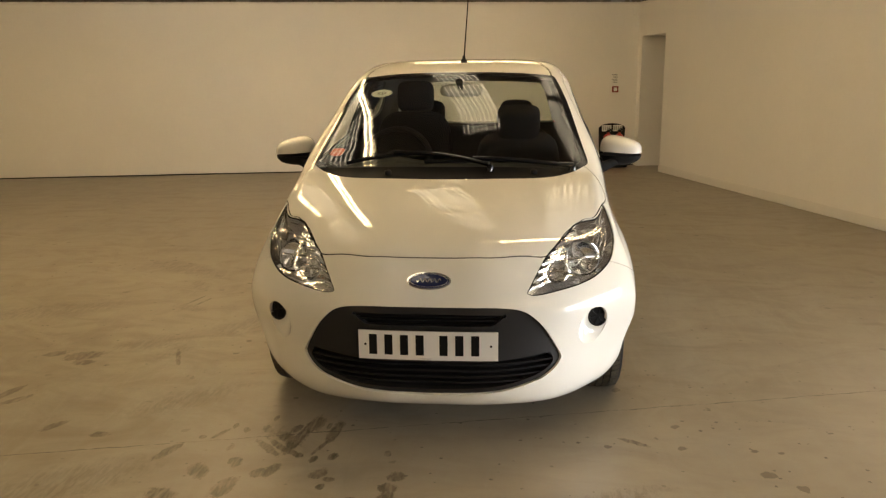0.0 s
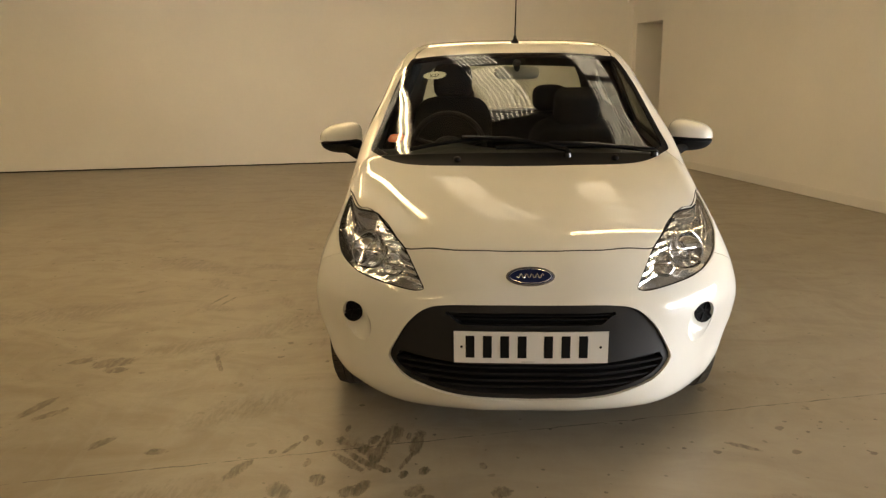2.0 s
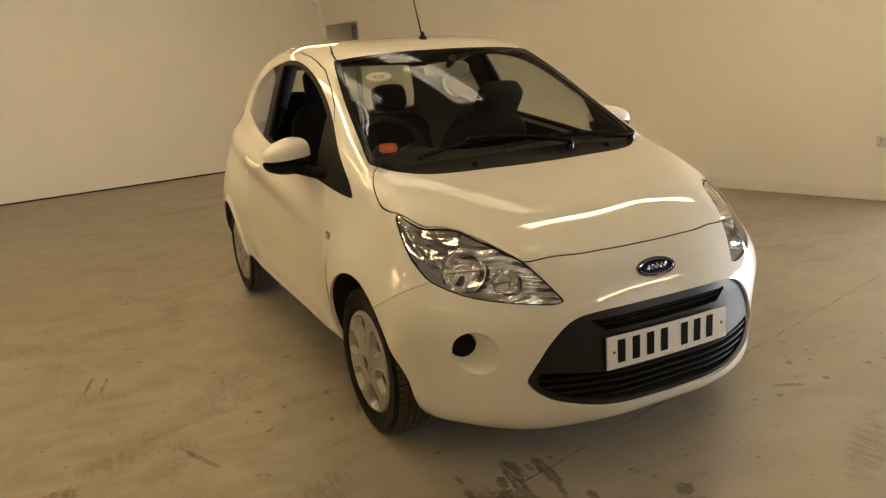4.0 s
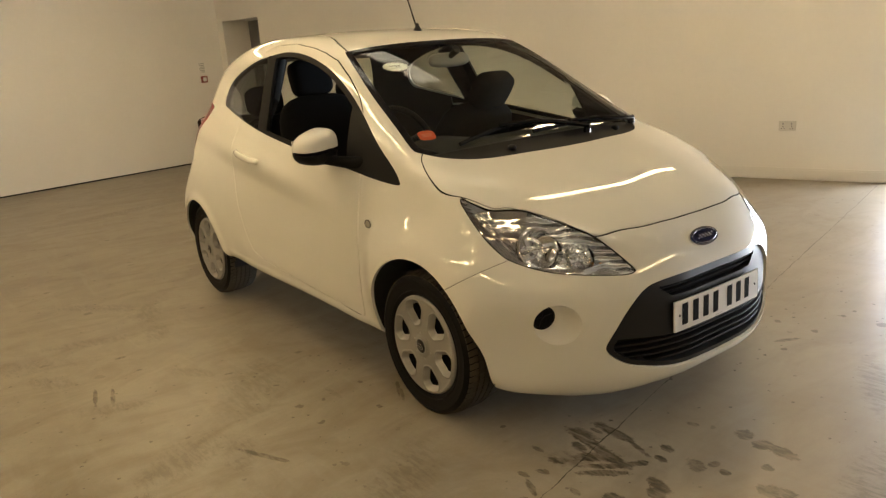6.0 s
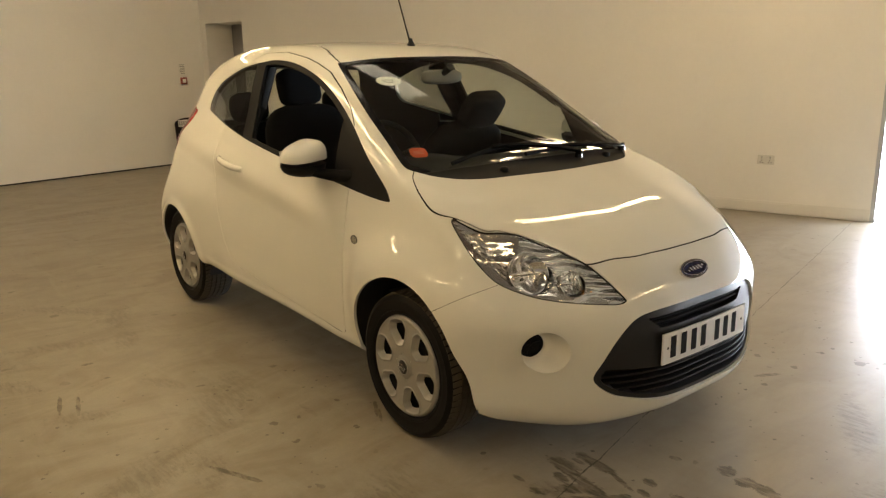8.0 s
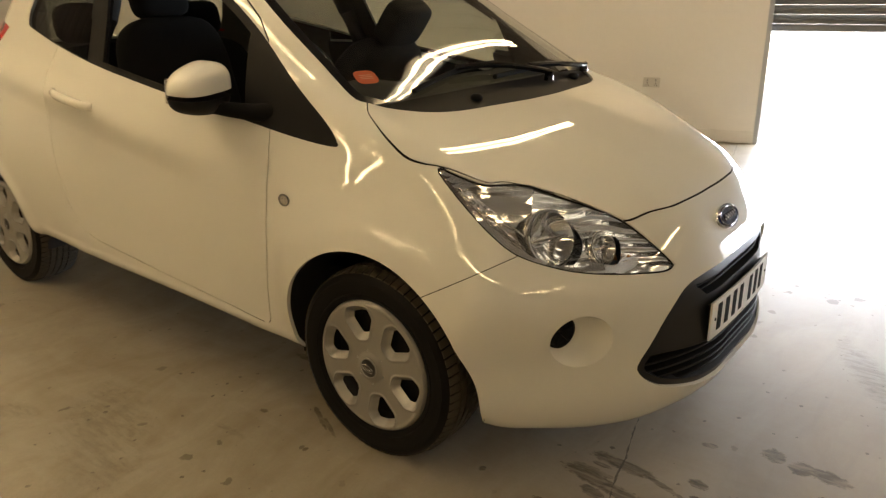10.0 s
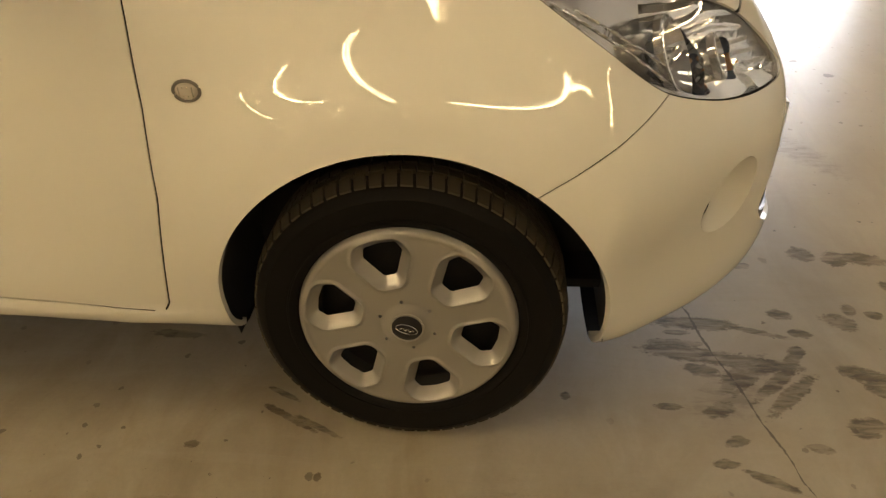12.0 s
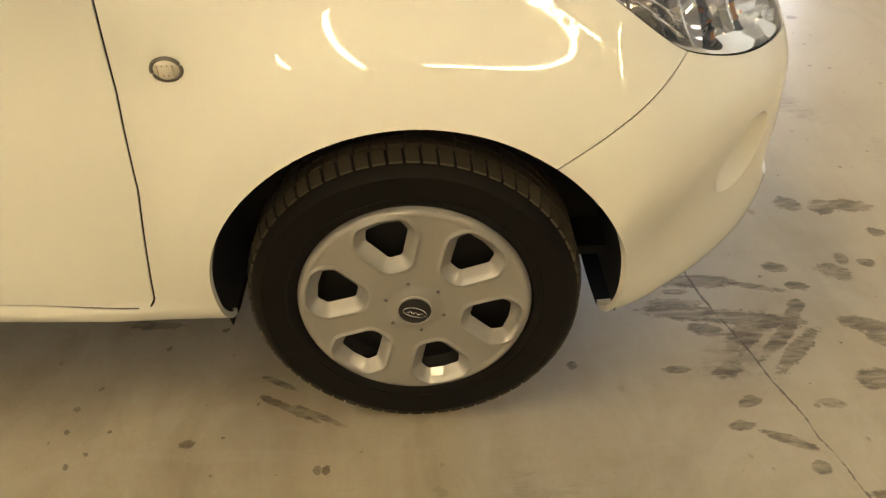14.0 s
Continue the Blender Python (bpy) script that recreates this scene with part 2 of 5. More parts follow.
    # drips and specks of many sizes
    def drips(scale, lo, hi, rare):
        wob = n.node("VectorMath", operation="ADD")
        push = n.node("TexNoise")
        push.inputs["Scale"].default_value, push.inputs["Detail"].default_value = scale * 2.2, 3
        n.link(v, push.inputs["Vector"])
        short = n.node("VectorMath", operation="SCALE")
        short.inputs["Scale"].default_value = 0.55 / scale
        n.link(push.outputs["Color"], short.inputs[0])
        n.link(v, wob.inputs[0])
        n.link(short.outputs[0], wob.inputs[1])
        cell = n.node("TexVoronoi", Scale=scale)
        n.link(wob.outputs[0], cell.inputs["Vector"])
        pick = n.node("SeparateColor")
        n.link(cell.outputs["Color"], pick.inputs[0])
        size = n.math("ADD", lo, n.math("MULTIPLY", n.math("POWER", pick.outputs[1], 4.0), hi - lo))
        dot = n.math("MULTIPLY", n.math("SUBTRACT", size, cell.outputs["Distance"]), 22.0)
        dot = n.math("MINIMUM", n.math("MAXIMUM", dot, 0.0), 1.0)
        return n.math("MULTIPLY", dot, n.math("GREATER_THAN", pick.outputs[0], rare))

    some = n.ramp(n.noise(v, 0.9, 3), [(0.40, (0.15, 0.15, 0.15)), (0.58, (1, 1, 1))])
    base = n.mix(n.math("MULTIPLY", n.math("MULTIPLY", drips(11.0, 0.05, 0.30, 0.66), some), 0.72), base, (0.072, 0.056, 0.034))
    base = n.mix(n.math("MULTIPLY", n.math("MULTIPLY", drips(36.0, 0.05, 0.34, 0.70), some), 0.75), base, (0.055, 0.042, 0.028))
    # pale wiped arcs
    base = n.mix(n.math("MULTIPLY", n.ramp(n.noise(n.coords((4.2, 0.8, 1)), 1.6, 7, 0.68, 1.6), [(0.50, (0, 0, 0)), (0.80, (1, 1, 1))]), 0.30), base, (0.36, 0.335, 0.285))
    # saw-cut joint: y = a + b x, broken up
    off = n.math("SUBTRACT", sep.outputs[1], n.math("ADD", n.math("MULTIPLY", sep.outputs[0], 0.2425), -0.523))
    wob = n.math("MULTIPLY", n.math("SUBTRACT", n.noise(v, 9, 4), 0.5), 0.030)
    line = n.math("LESS_THAN", n.math("ABSOLUTE", n.math("ADD", off, wob)), n.math("MULTIPLY", n.math("SUBTRACT", n.noise(v, 14, 5, 0.75), 0.38), 0.017))
    base = n.mix(n.math("MULTIPLY", line, 0.8), base, (0.045, 0.036, 0.024))
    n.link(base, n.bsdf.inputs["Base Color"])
    n.link(n.mix(n.math("MULTIPLY", oil, 0.8), n.ramp(cloud2, [(0.2, (0.33, 0.33, 0.33)), (0.8, (0.45, 0.45, 0.45))]), (0.32, 0.32, 0.32)), n.bsdf.inputs["Roughness"])
    n.bump(n.math("ADD", n.math("MULTIPLY", grain, 0.3), n.math("MULTIPLY", line, -0.3)), 0.25, 0.002)
    return m


# oil on the floor: x, y, half length, half width, turn
OIL_FRONT = [(-0.405, -0.625, 0.085, 0.020, -94), (-0.43, -0.755, 0.062, 0.009, -108), (-0.515, -0.59, 0.085, 0.022, -99), (-0.54, -0.72, 0.085, 0.020, -98), (-0.48, -0.565, 0.050, 0.013, -92), (-0.57, -0.61, 0.030, 0.018, -115), (-0.44, -0.58, 0.024, 0.008, -90), (-0.365, -0.83, 0.024, 0.016, -100), (-0.435, -0.855, 0.020, 0.012, -100),
    (-0.605, -0.755, 0.065, 0.013, -45), (-0.64, -0.78, 0.075, 0.015, -45), (-0.575, -0.70, 0.070, 0.024, -48), (-0.525, -0.815, 0.034, 0.012, -45), (-0.61, -0.69, 0.040, 0.008, -40),
    (-0.10, -0.96, 0.027, 0.025, -100), (-0.12, -1.04, 0.026, 0.031, -109), (-0.12, -1.11, 0.049, 0.025, -95), (-0.24, -1.13, 0.018, 0.015, -110), (-0.34, -1.00, 0.014, 0.018, -99), (-0.39, -0.96, 0.035, 0.021, -119), (-0.36, -1.05, 0.018, 0.013, -111), (-0.57, -0.95, 0.045, 0.020, -106), (-0.61, -0.97, 0.030, 0.024, -136)]
OIL_NEAR = [(-0.72, -0.90, 0.031, 0.018, -81), (-0.50, -0.83, 0.015, 0.017, -122), (-0.775, -0.635, 0.020, 0.010, -75), (-0.785, -0.79, 0.022, 0.010, -100), (-0.74, -0.89, 0.024, 0.012, -90), (-0.685, -0.52, 0.024, 0.006, -88), (-0.69, -0.62, 0.028, 0.016, -60), (-0.77, -0.64, 0.011, 0.011, -101), (-0.83, -0.60, 0.021, 0.010, -90), (-0.87, -0.68, 0.042, 0.010, -117), (-0.93, -0.71, 0.014, 0.013, -124),
    (-0.68, -0.52, 0.022, 0.006, -88), (-0.66, -0.31, 0.010, 0.010, -90), (-0.84, -0.97, 0.05, 0.03, -60), (-0.70, -1.08, 0.06, 0.03, -100), (-0.90, -1.15, 0.05, 0.04, -30), (-0.35, -1.22, 0.05, 0.03, -80), (-1.02, -0.84, 0.06, 0.02, -110), (-0.16, -0.79, 0.02, 0.012, -80), (0.79, -0.63, 0.05, 0.012, 150)]
OIL_SIDE = [(-0.68, 0.29, 0.035, 0.006, -118), (-0.75, 0.26, 0.06, 0.007, -120), (-0.77, 0.20, 0.05, 0.006, -118), (-0.83, 0.44, 0.014, 0.009, -90), (-0.90, 0.17, 0.009, 0.007, 0), (-0.49, 0.60, 0.055, 0.012, -95), (-1.76, 1.19, 0.085, 0.008, 77), (-1.70, 1.13, 0.085, 0.008, 77), (-1.93, 0.14, 0.085, 0.050, 20), (-1.88, 0.05, 0.045, 0.03, 0), (-2.10, 0.16, 0.05, 0.03, 30), (-1.74, 0.02, 0.014, 0.010, 0),
    (-1.43, 0.17, 0.085, 0.010, -66), (-1.40, 0.10, 0.05, 0.009, -62), (-2.02, -0.36, 0.09, 0.022, 75), (-1.93, -0.42, 0.06, 0.02, 50), (-1.54, 1.60, 0.022, 0.012, 0), (-1.52, 1.36, 0.012, 0.008, 0), (-1.36, -0.72, 0.03, 0.02, 0), (-1.60, -0.66, 0.05, 0.02, 60)]
OIL_OLD = [(-1.21, 2.22, 0.22, 0.07, 70), (-1.28, 1.85, 0.14, 0.06, 75), (-1.38, 2.55, 0.34, 0.06, 130), (-1.60, 1.96, 0.22, 0.06, 160), (-1.33, 1.12, 0.12, 0.04, 120), (-1.88, 1.53, 0.15, 0.06, 120), (-1.48, 0.24, 0.12, 0.06, 75), (-1.72, 1.00, 0.14, 0.05, 150), (-1.20, 0.75, 0.30, 0.12, 60), (-0.66, -0.64, 0.08, 0.05, -60),
    (-1.15, -0.35, 0.25, 0.10, 40), (-1.65, 0.35, 0.20, 0.10, 30), (-2.6, 0.9, 0.4, 0.15, 20), (-2.2, 2.0, 0.5, 0.12, 150), (-0.3, 5.9, 0.9, 0.12, 12), (-1.3, -1.1, 0.3, 0.12, 30), (-0.97, 0.44, 0.08, 0.012, -90), (-0.1, -1.45, 0.3, 0.12, 10), (0.6, -1.1, 0.25, 0.06, 30)]
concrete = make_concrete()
yard_concrete = material("yard_concrete", (0.48, 0.46, 0.43), 0.8)


def make_cladding():
    m = material("cladding", (0.20, 0.175, 0.15), 0.55, 0.1)
    n = Nodes(m)
    v = n.coords((3, 3, 0.4))
    n.link(n.ramp(n.noise(v, 2.0, 6, 0.65), [(0.3, (0.13, 0.11, 0.09)), (0.7, (0.24, 0.21, 0.18))]), n.bsdf.inputs["Base Color"])
    return m


cladding = make_cladding()
shutter_grey = material("shutter_grey", (0.20, 0.21, 0.22), 0.45, 0.5)
galvanised = material("galvanised", (0.45, 0.47, 0.50), 0.4, 0.7)
sign_white = material("sign_white", (0.75, 0.74, 0.70), 0.5)
socket_grey = material("socket_grey", (0.56, 0.54, 0.50), 0.35)
sign_red = material("sign_red", (0.22, 0.03, 0.02), 0.4)
extinguisher_red = material("extinguisher_red", (0.42, 0.025, 0.015), 0.3, 0.0, Coat_Weight=0.6)

# ---- small helpers ----
def part(name, bm, material, parent=None, label=""):
    me = bpy.data.meshes.new(name)
    bm.to_mesh(me)
    bm.free()
    return mesh_part(name, me, material, parent, label)


def mesh_part(name, me, material, parent=None, label=""):
    for m in material if isinstance(material, (list, tuple)) else [material]:
        me.materials.append(m)
    ob = new(name, me)
    ob.parent = parent
    if label:
        ob["label"] = label
    return ob


def smooth(ob, angle=40):
    ob.data.shade_smooth()
    ob.data.set_sharp_from_angle(angle=radians(angle))
    return ob


def box(bm, lo, hi, m=None, bevel=0.0):
    made = bmesh.ops.create_cube(bm, size=1.0)["verts"]
    bmesh.ops.scale(bm, vec=[h - l for l, h in zip(lo, hi)], verts=made)
    bmesh.ops.translate(bm, vec=[(l + h) / 2 for l, h in zip(lo, hi)], verts=made)
    if bevel:
        edges = list({e for v in made for e in v.link_edges})
        made = list({v for v in bmesh.ops.bevel(bm, geom=edges, offset=bevel, segments=2, affect="EDGES", profile=0.5)["verts"]} | {v for v in made if v.is_valid})
    if m:
        bmesh.ops.transform(bm, matrix=m, verts=made)
    return made


def lathe(bm, profile, segments=64, m=None, closed=False):
    """Turns (radius, x) pairs about the x axis."""
    rings = []
    for k in range(segments):
        c, s = math.cos(math.tau * k / segments), math.sin(math.tau * k / segments)
        rings.append([bm.verts.new((x, r * c, r * s)) for r, x in profile])
    n = len(profile)
    for k in range(segments):
        a, b = rings[k], rings[(k + 1) % segments]
        for i in range(n if closed else n - 1):
            j = (i + 1) % n
            bm.faces.new((a[i], a[j], b[j], b[i]))
    if m:
        bmesh.ops.transform(bm, matrix=m, verts=[v for r in rings for v in r])


def tube(bm, points, radius, sides=8, cap=True):
    """A round bar along points; radius may be a list."""
    pts = [Vector(p) for p in points]
    rr = radius if isinstance(radius, (list, tuple)) else [radius] * len(pts)
    rings, up = [], Vector((0, 0, 1))
    for i, p in enumerate(pts):
        d = (pts[min(i + 1, len(pts) - 1)] - pts[max(i - 1, 0)]).normalized()
        s = d.cross(up if abs(d.z) < 0.95 else Vector((0, 1, 0))).normalized()
        t = s.cross(d)
        rings.append([bm.verts.new(p + rr[i] * (math.cos(math.tau * k / sides) * s + math.sin(math.tau * k / sides) * t)) for k in range(sides)])
    for a, b in zip(rings, rings[1:]):
        for k in range(sides):
            bm.faces.new((a[k], a[(k + 1) % sides], b[(k + 1) % sides], b[k]))
    if cap:
        bm.faces.new(rings[0][::-1])
        bm.faces.new(rings[-1])


def prism(bm, outline, depth, m=None):
    """A flat outline in x, y made depth thick, upwards in z."""
    low = [bm.verts.new((x, y, 0)) for x, y in outline]
    top = [bm.verts.new((x, y, depth)) for x, y in outline]
    bm.faces.new(low[::-1])
    bm.faces.new(top)
    n = len(low)
    for i in range(n):
        bm.faces.new((low[i], low[(i + 1) % n], top[(i + 1) % n], top[i]))
    if m:
        bmesh.ops.transform(bm, matrix=m, verts=low + top)



# ---- the hall ----
def slab(name, lo, hi, mat, m, label="", kind="structure", category=""):
    bm = bmesh.new()
    box(bm, lo, hi, m)
    return tagged(part(name, bm, mat), label, category, "", kind)


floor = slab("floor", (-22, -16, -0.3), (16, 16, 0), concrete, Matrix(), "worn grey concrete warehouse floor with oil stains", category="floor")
WALL_H, THICK = 2.5, 0.10
D0, D1, DH, REVEAL = 0.13, 0.94, 2.02, 0.48
bm = bmesh.new()
for lo, hi in (((0, 0, 0), (D0, THICK, WALL_H)), ((D0, 0, DH), (D1, THICK, WALL_H)), ((D1, 0, 0), (DOOR_S, THICK, WALL_H)), ((DOOR_S, 0, 2.3), (DOOR_E, THICK, WALL_H)), ((DOOR_E, 0, 0), (24, THICK, WALL_H))):
    box(bm, lo, hi, SIDE)
tagged(part("wall_side", bm, wall_paint), "cream painted plasterboard side wall with a doorway", "wall", "", "structure")
bm = bmesh.new()
box(bm, (D0 - 0.06, THICK, 0), (D0, REVEAL, DH), SIDE)
box(bm, (D1, THICK, 0), (D1 + 0.06, REVEAL, DH), SIDE)
box(bm, (D0 - 0.06, THICK, DH), (D1 + 0.06, REVEAL, DH + 0.06), SIDE)
tagged(part("door_reveal", bm, wall_paint), "deep cream painted doorway reveal", "doorway", "", "structure")
door_1 = slab("door_1", (D0, REVEAL, 0.008), (D1, REVEAL + 0.045, DH), steel, SIDE, "grey steel door at the back of a deep reveal", category="door")
bm = bmesh.new()
tube(bm, [SIDE @ Vector((D0 + 0.08, REVEAL - 0.045, 1.02)), SIDE @ Vector((D0 + 0.20, REVEAL - 0.045, 1.02))], 0.010, 8)
tube(bm, [SIDE @ Vector((D0 + 0.08, REVEAL + 0.002, 1.02)), SIDE @ Vector((D0 + 0.08, REVEAL - 0.045, 1.02))], 0.010, 8)
part("door_handle", bm, galvanised, door_1)
# the rear wall stands a finger's breadth off the floor, on a dark sole plate
bm = bmesh.new()
box(bm, (0.0, 0, 0.018), (24, THICK, WALL_H), REAR)
tagged(part("wall_rear", bm, wall_paint), "cream painted plasterboard rear wall", "wall", "", "structure")
bm = bmesh.new()
box(bm, (0.0, 0.012, 0), (24, THICK, 0.018), REAR)
tagged(part("sole_plate", bm, gap_dark), "dark gap at the foot of the rear wall", "trim", "", "structure")
for m in (REAR, SIDE):
    bm = bmesh.new()
    box(bm, (0.0, -0.022, WALL_H), (24, THICK + 0.06, WALL_H + 0.032), m, 0.004)
    tagged(part("trim", bm, skirting_paint), "pale painted capping along the wall top", "trim", "", "structure")
bm = bmesh.new()
box(bm, (D1 + 0.002, -0.016, 0.006), (DOOR_S - 0.036, -0.0005, 0.092), SIDE)
box(bm, (D1 + 0.002, -0.010, 0.092), (DOOR_S - 0.036, -0.0005, 0.106), SIDE)
tagged(part("baseboard", bm, skirting_paint), "cream painted skirting board", "skirting", "", "structure")
# outer shell: profiled cladding on steel columns
EAVES = 6.0


def profiled(name, s0, s1, y, z0, z1, m, label):
    bm = bmesh.new()
    pts, s = [], s0
    while s < s1:
        pts += [(s, y), (s + 0.16, y), (s + 0.185, y - 0.032), (s + 0.225, y - 0.032), (s + 0.25, y)]
        s += 0.25
    low = [bm.verts.new(m @ Vector((a, b, z0))) for a, b in pts]
    top = [bm.verts.new(m @ Vector((a, b, z1))) for a, b in pts]
    for i in range(len(pts) - 1):
        if (Vector(pts[i]) - Vector(pts[i + 1])).length > 1e-4:
            bm.faces.new((low[i], low[i + 1], top[i + 1], top[i]))
    box(bm, (s0, y + 0.002, z0), (s1, y + 0.12, z1), m)
    tagged(part(name, bm, cladding), label, "wall", "", "structure")


profiled("outer_wall_side", -3, 24, REVEAL + 0.16, DH + 0.1, EAVES, SIDE, "brown-grey profiled steel cladding")
profiled("outer_wall_rear", -6, 24, 1.2, 0, EAVES, REAR, "brown-grey profiled steel cladding")
for m, y, stations in ((REAR, 1.02, (0.02, 6.2, 12.4, 18.6)), (SIDE, REVEAL - 0.06, (-1.2, 5.0))):
    for s in stations:
        bm = bmesh.new()
        for lo, hi in (((s - 0.09, y - 0.10, 0 if m is REAR else WALL_H + 0.04), (s + 0.09, y - 0.088, EAVES)), ((s - 0.005, y - 0.088, 0 if m is REAR else WALL_H + 0.04), (s + 0.005, y + 0.088, EAVES)), ((s - 0.09, y + 0.088, 0 if m is REAR else WALL_H + 0.04), (s + 0.09, y + 0.10, EAVES))):
            box(bm, lo, hi, m)
        tagged(part("steel_column", bm, steel), "grey steel column against the cladding", "column", "steel columns", "structure")
slab("wall_left", (20, -20, 0), (20.2, 2, EAVES), wall_paint, REAR, "pale far hall wall", category="wall")
slab("wall_front", (16.5, -22, 0), (16.7, 1, EAVES), wall_paint, SIDE, "pale painted hall wall", category="wall")
# roof with corrugated rooflight strips
LIGHT_STRIPS = [(2.0, 4.2, 3.77, 0.8), (3.2, 3.6, 1.5, 0.8), (2.0, 4.2, 6.7, 0.8), (8.6, 4.2, 3.77, 0.8), (8.6, 4.2, 6.7, 0.8)]
bm = bmesh.new()
box(bm, (-3, -22, EAVES), (18, 1.6, EAVES + 0.1), SIDE)
tagged(part("ceiling", bm, cladding), "grey steel warehouse roof", "ceiling", "", "structure")
for s, length, d, wide in LIGHT_STRIPS:
    ribs = 9
    bm = bmesh.new()
    for k in range(ribs):
        x = -d - wide / 2 + wide * (k + 0.5) / ribs
        w = wide / ribs * (0.13 + 0.05 * (k % 3))
        box(bm, (s, x - w, EAVES - 0.010), (s + length / 2 - 0.15, x + w, EAVES - 0.006), SIDE)
        box(bm, (s + length / 2 + 0.15, x - w, EAVES - 0.010), (s + length, x + w, EAVES - 0.006), SIDE)
    tagged(part("rooflight", bm, roof_glow), "corrugated translucent rooflight strip", "rooflight", "rooflights", "structure")


# roller door, half open: slatted curtain, bottom rail, guides
bm = bmesh.new()
box(bm, (DOOR_S - 0.06, 0.10, DOOR_GAP), (DOOR_E + 0.06, 0.135, DOOR_GAP + 0.06), SIDE, 0.006)
shutter = tagged(part("roller_shutter", bm, shutter_grey), "grey steel roller shutter, half open to the yard", "roller shutter")
z = DOOR_GAP + 0.062
bm = bmesh.new()
pts = [(0.100, 0), (0.112, 0.014), (0.124, 0.030), (0.124, 0.046), (0.112, 0.062), (0.100, 0.074)]
low = [bm.verts.new((DOOR_S - 0.06, y, q)) for y, q in pts]
top = [bm.verts.new((DOOR_E + 0.06, y, q)) for y, q in pts]
for i in range(len(pts) - 1):
    bm.faces.new((low[i], top[i], top[i + 1], low[i + 1]))
slat = part("slat", bm, shutter_grey, shutter)
slat_mesh = slat.data
slat.matrix_basis = SIDE @ Matrix.Translation((0, 0, z))
for k in range(1, 19):
    ob = new("slat", slat_mesh)
    ob.parent = shutter
    ob.matrix_basis = SIDE @ Matrix.Translation((0, 0, z + 0.075 * k))
for s, e in ((DOOR_S - 0.07, 1), (DOOR_E + 0.07, -1)):
    bm = bmesh.new()
    for lo, hi in (((-0.01, 0.07, 0), (0.075, 0.078, 2.35)), ((-0.01, 0.078, 0), (-0.002, 0.165, 2.35)), ((-0.01, 0.157, 0), (0.075, 0.165, 2.35))):
        a, b = s + e * lo[0], s + e * hi[0]
        box(bm, (min(a, b), lo[1], lo[2]), (max(a, b), hi[1], hi[2]), SIDE)
    part("guide", bm, galvanised, shutter, "galvanised guide channel")
bm = bmesh.new()
box(bm, (DOOR_S - 0.034, -0.004, 0), (DOOR_S - 0.0005, -0.0005, 2.3), SIDE)
box(bm, (DOOR_S - 0.0005, -0.004, 0), (DOOR_S + 0.003, 0.07, 2.3), SIDE)
tagged(part("corner_guard", bm, galvanised), "galvanised corner angle on the wall's end", "trim", "", "structure")
slab("pavement", (DOOR_S - 8, 0.5, -0.32), (DOOR_E + 10, 40, -0.02), yard_concrete, SIDE, "pale concrete yard outside", category="yard")

# added sunlit backdrop, no known wall: makes the view under the shutter white
slab("backdrop", (DOOR_S - 14, 16, -0.3), (DOOR_E + 14, 16.3, 7), wall_paint, SIDE, "plain white backdrop added outside to whiten the door gap", category="wall")
# fittings on the walls
def on_rear(s, z, y=0.0):
    return REAR @ Matrix.Translation((s, -y, z))


bm = bmesh.new()
box(bm, (-0.055, -0.004, -0.09), (0.055, 0, 0.09), on_rear(0.37, 1.375))
sign = tagged(part("wall_notice", bm, sign_white), "cream wall notice with rows of dark bars", "sign")
bm = bmesh.new()
for k in range(6):
    box(bm, (-0.045, -0.0055, 0.058 - 0.024 * k), (0.045 - 0.012 * (k % 3), -0.004, 0.068 - 0.024 * k), on_rear(0.37, 1.375))
part("bar", bm, tape_grey, sign)
bm = bmesh.new()
box(bm, (-0.05, -0.03, -0.048), (0.05, 0, 0.048), on_rear(0.36, 1.21), 0.006)
alarm = tagged(part("fire_alarm_button", bm, sign_red), "small red fire alarm call point on the wall", "alarm")
bm = bmesh.new()
box(bm, (-0.028, -0.033, -0.026), (0.028, -0.0295, 0.028), on_rear(0.36, 1.21))
part("call_panel", bm, sign_white, alarm)
bm = bmesh.new()
box(bm, (-0.025, -0.06, -0.055), (0.025, 0, 0.055), on_rear(0.09, 2.40), 0.012)
sensor = tagged(part("sensor_box", bm, sign_white), "small white sensor box high in the corner", "sensor")
bm = bmesh.new()
box(bm, (-0.016, -0.066, -0.03), (0.016, -0.058, 0.005), on_rear(0.09, 2.385), 0.003)
part("lens", bm, sign_white, sensor)
# double socket on the side wall
m = SIDE @ Matrix.Translation((8.08, 0, 0.49))
bm = bmesh.new()
box(bm, (-0.073, -0.012, -0.043), (0.073, 0, 0.043), m, 0.004)
socket = tagged(part("wall_socket", bm, socket_grey), "pale grey double wall socket", "socket")
for x in (-0.036, 0.036):
    bm = bmesh.new()
    box(bm, (x - 0.006, -0.0145, 0.010), (x + 0.006, -0.0118, 0.030), m)
    part("switch", bm, tape_grey, socket)
    for dx, dz in ((0, -0.006), (-0.011, -0.024), (0.011, -0.024)):
        bm = bmesh.new()
        box(bm, (x + dx - 0.0035, -0.0130, dz - 0.004), (x + dx + 0.0035, -0.0118, dz + 0.004), m)
        part("pin_hole", bm, gap_dark, socket)


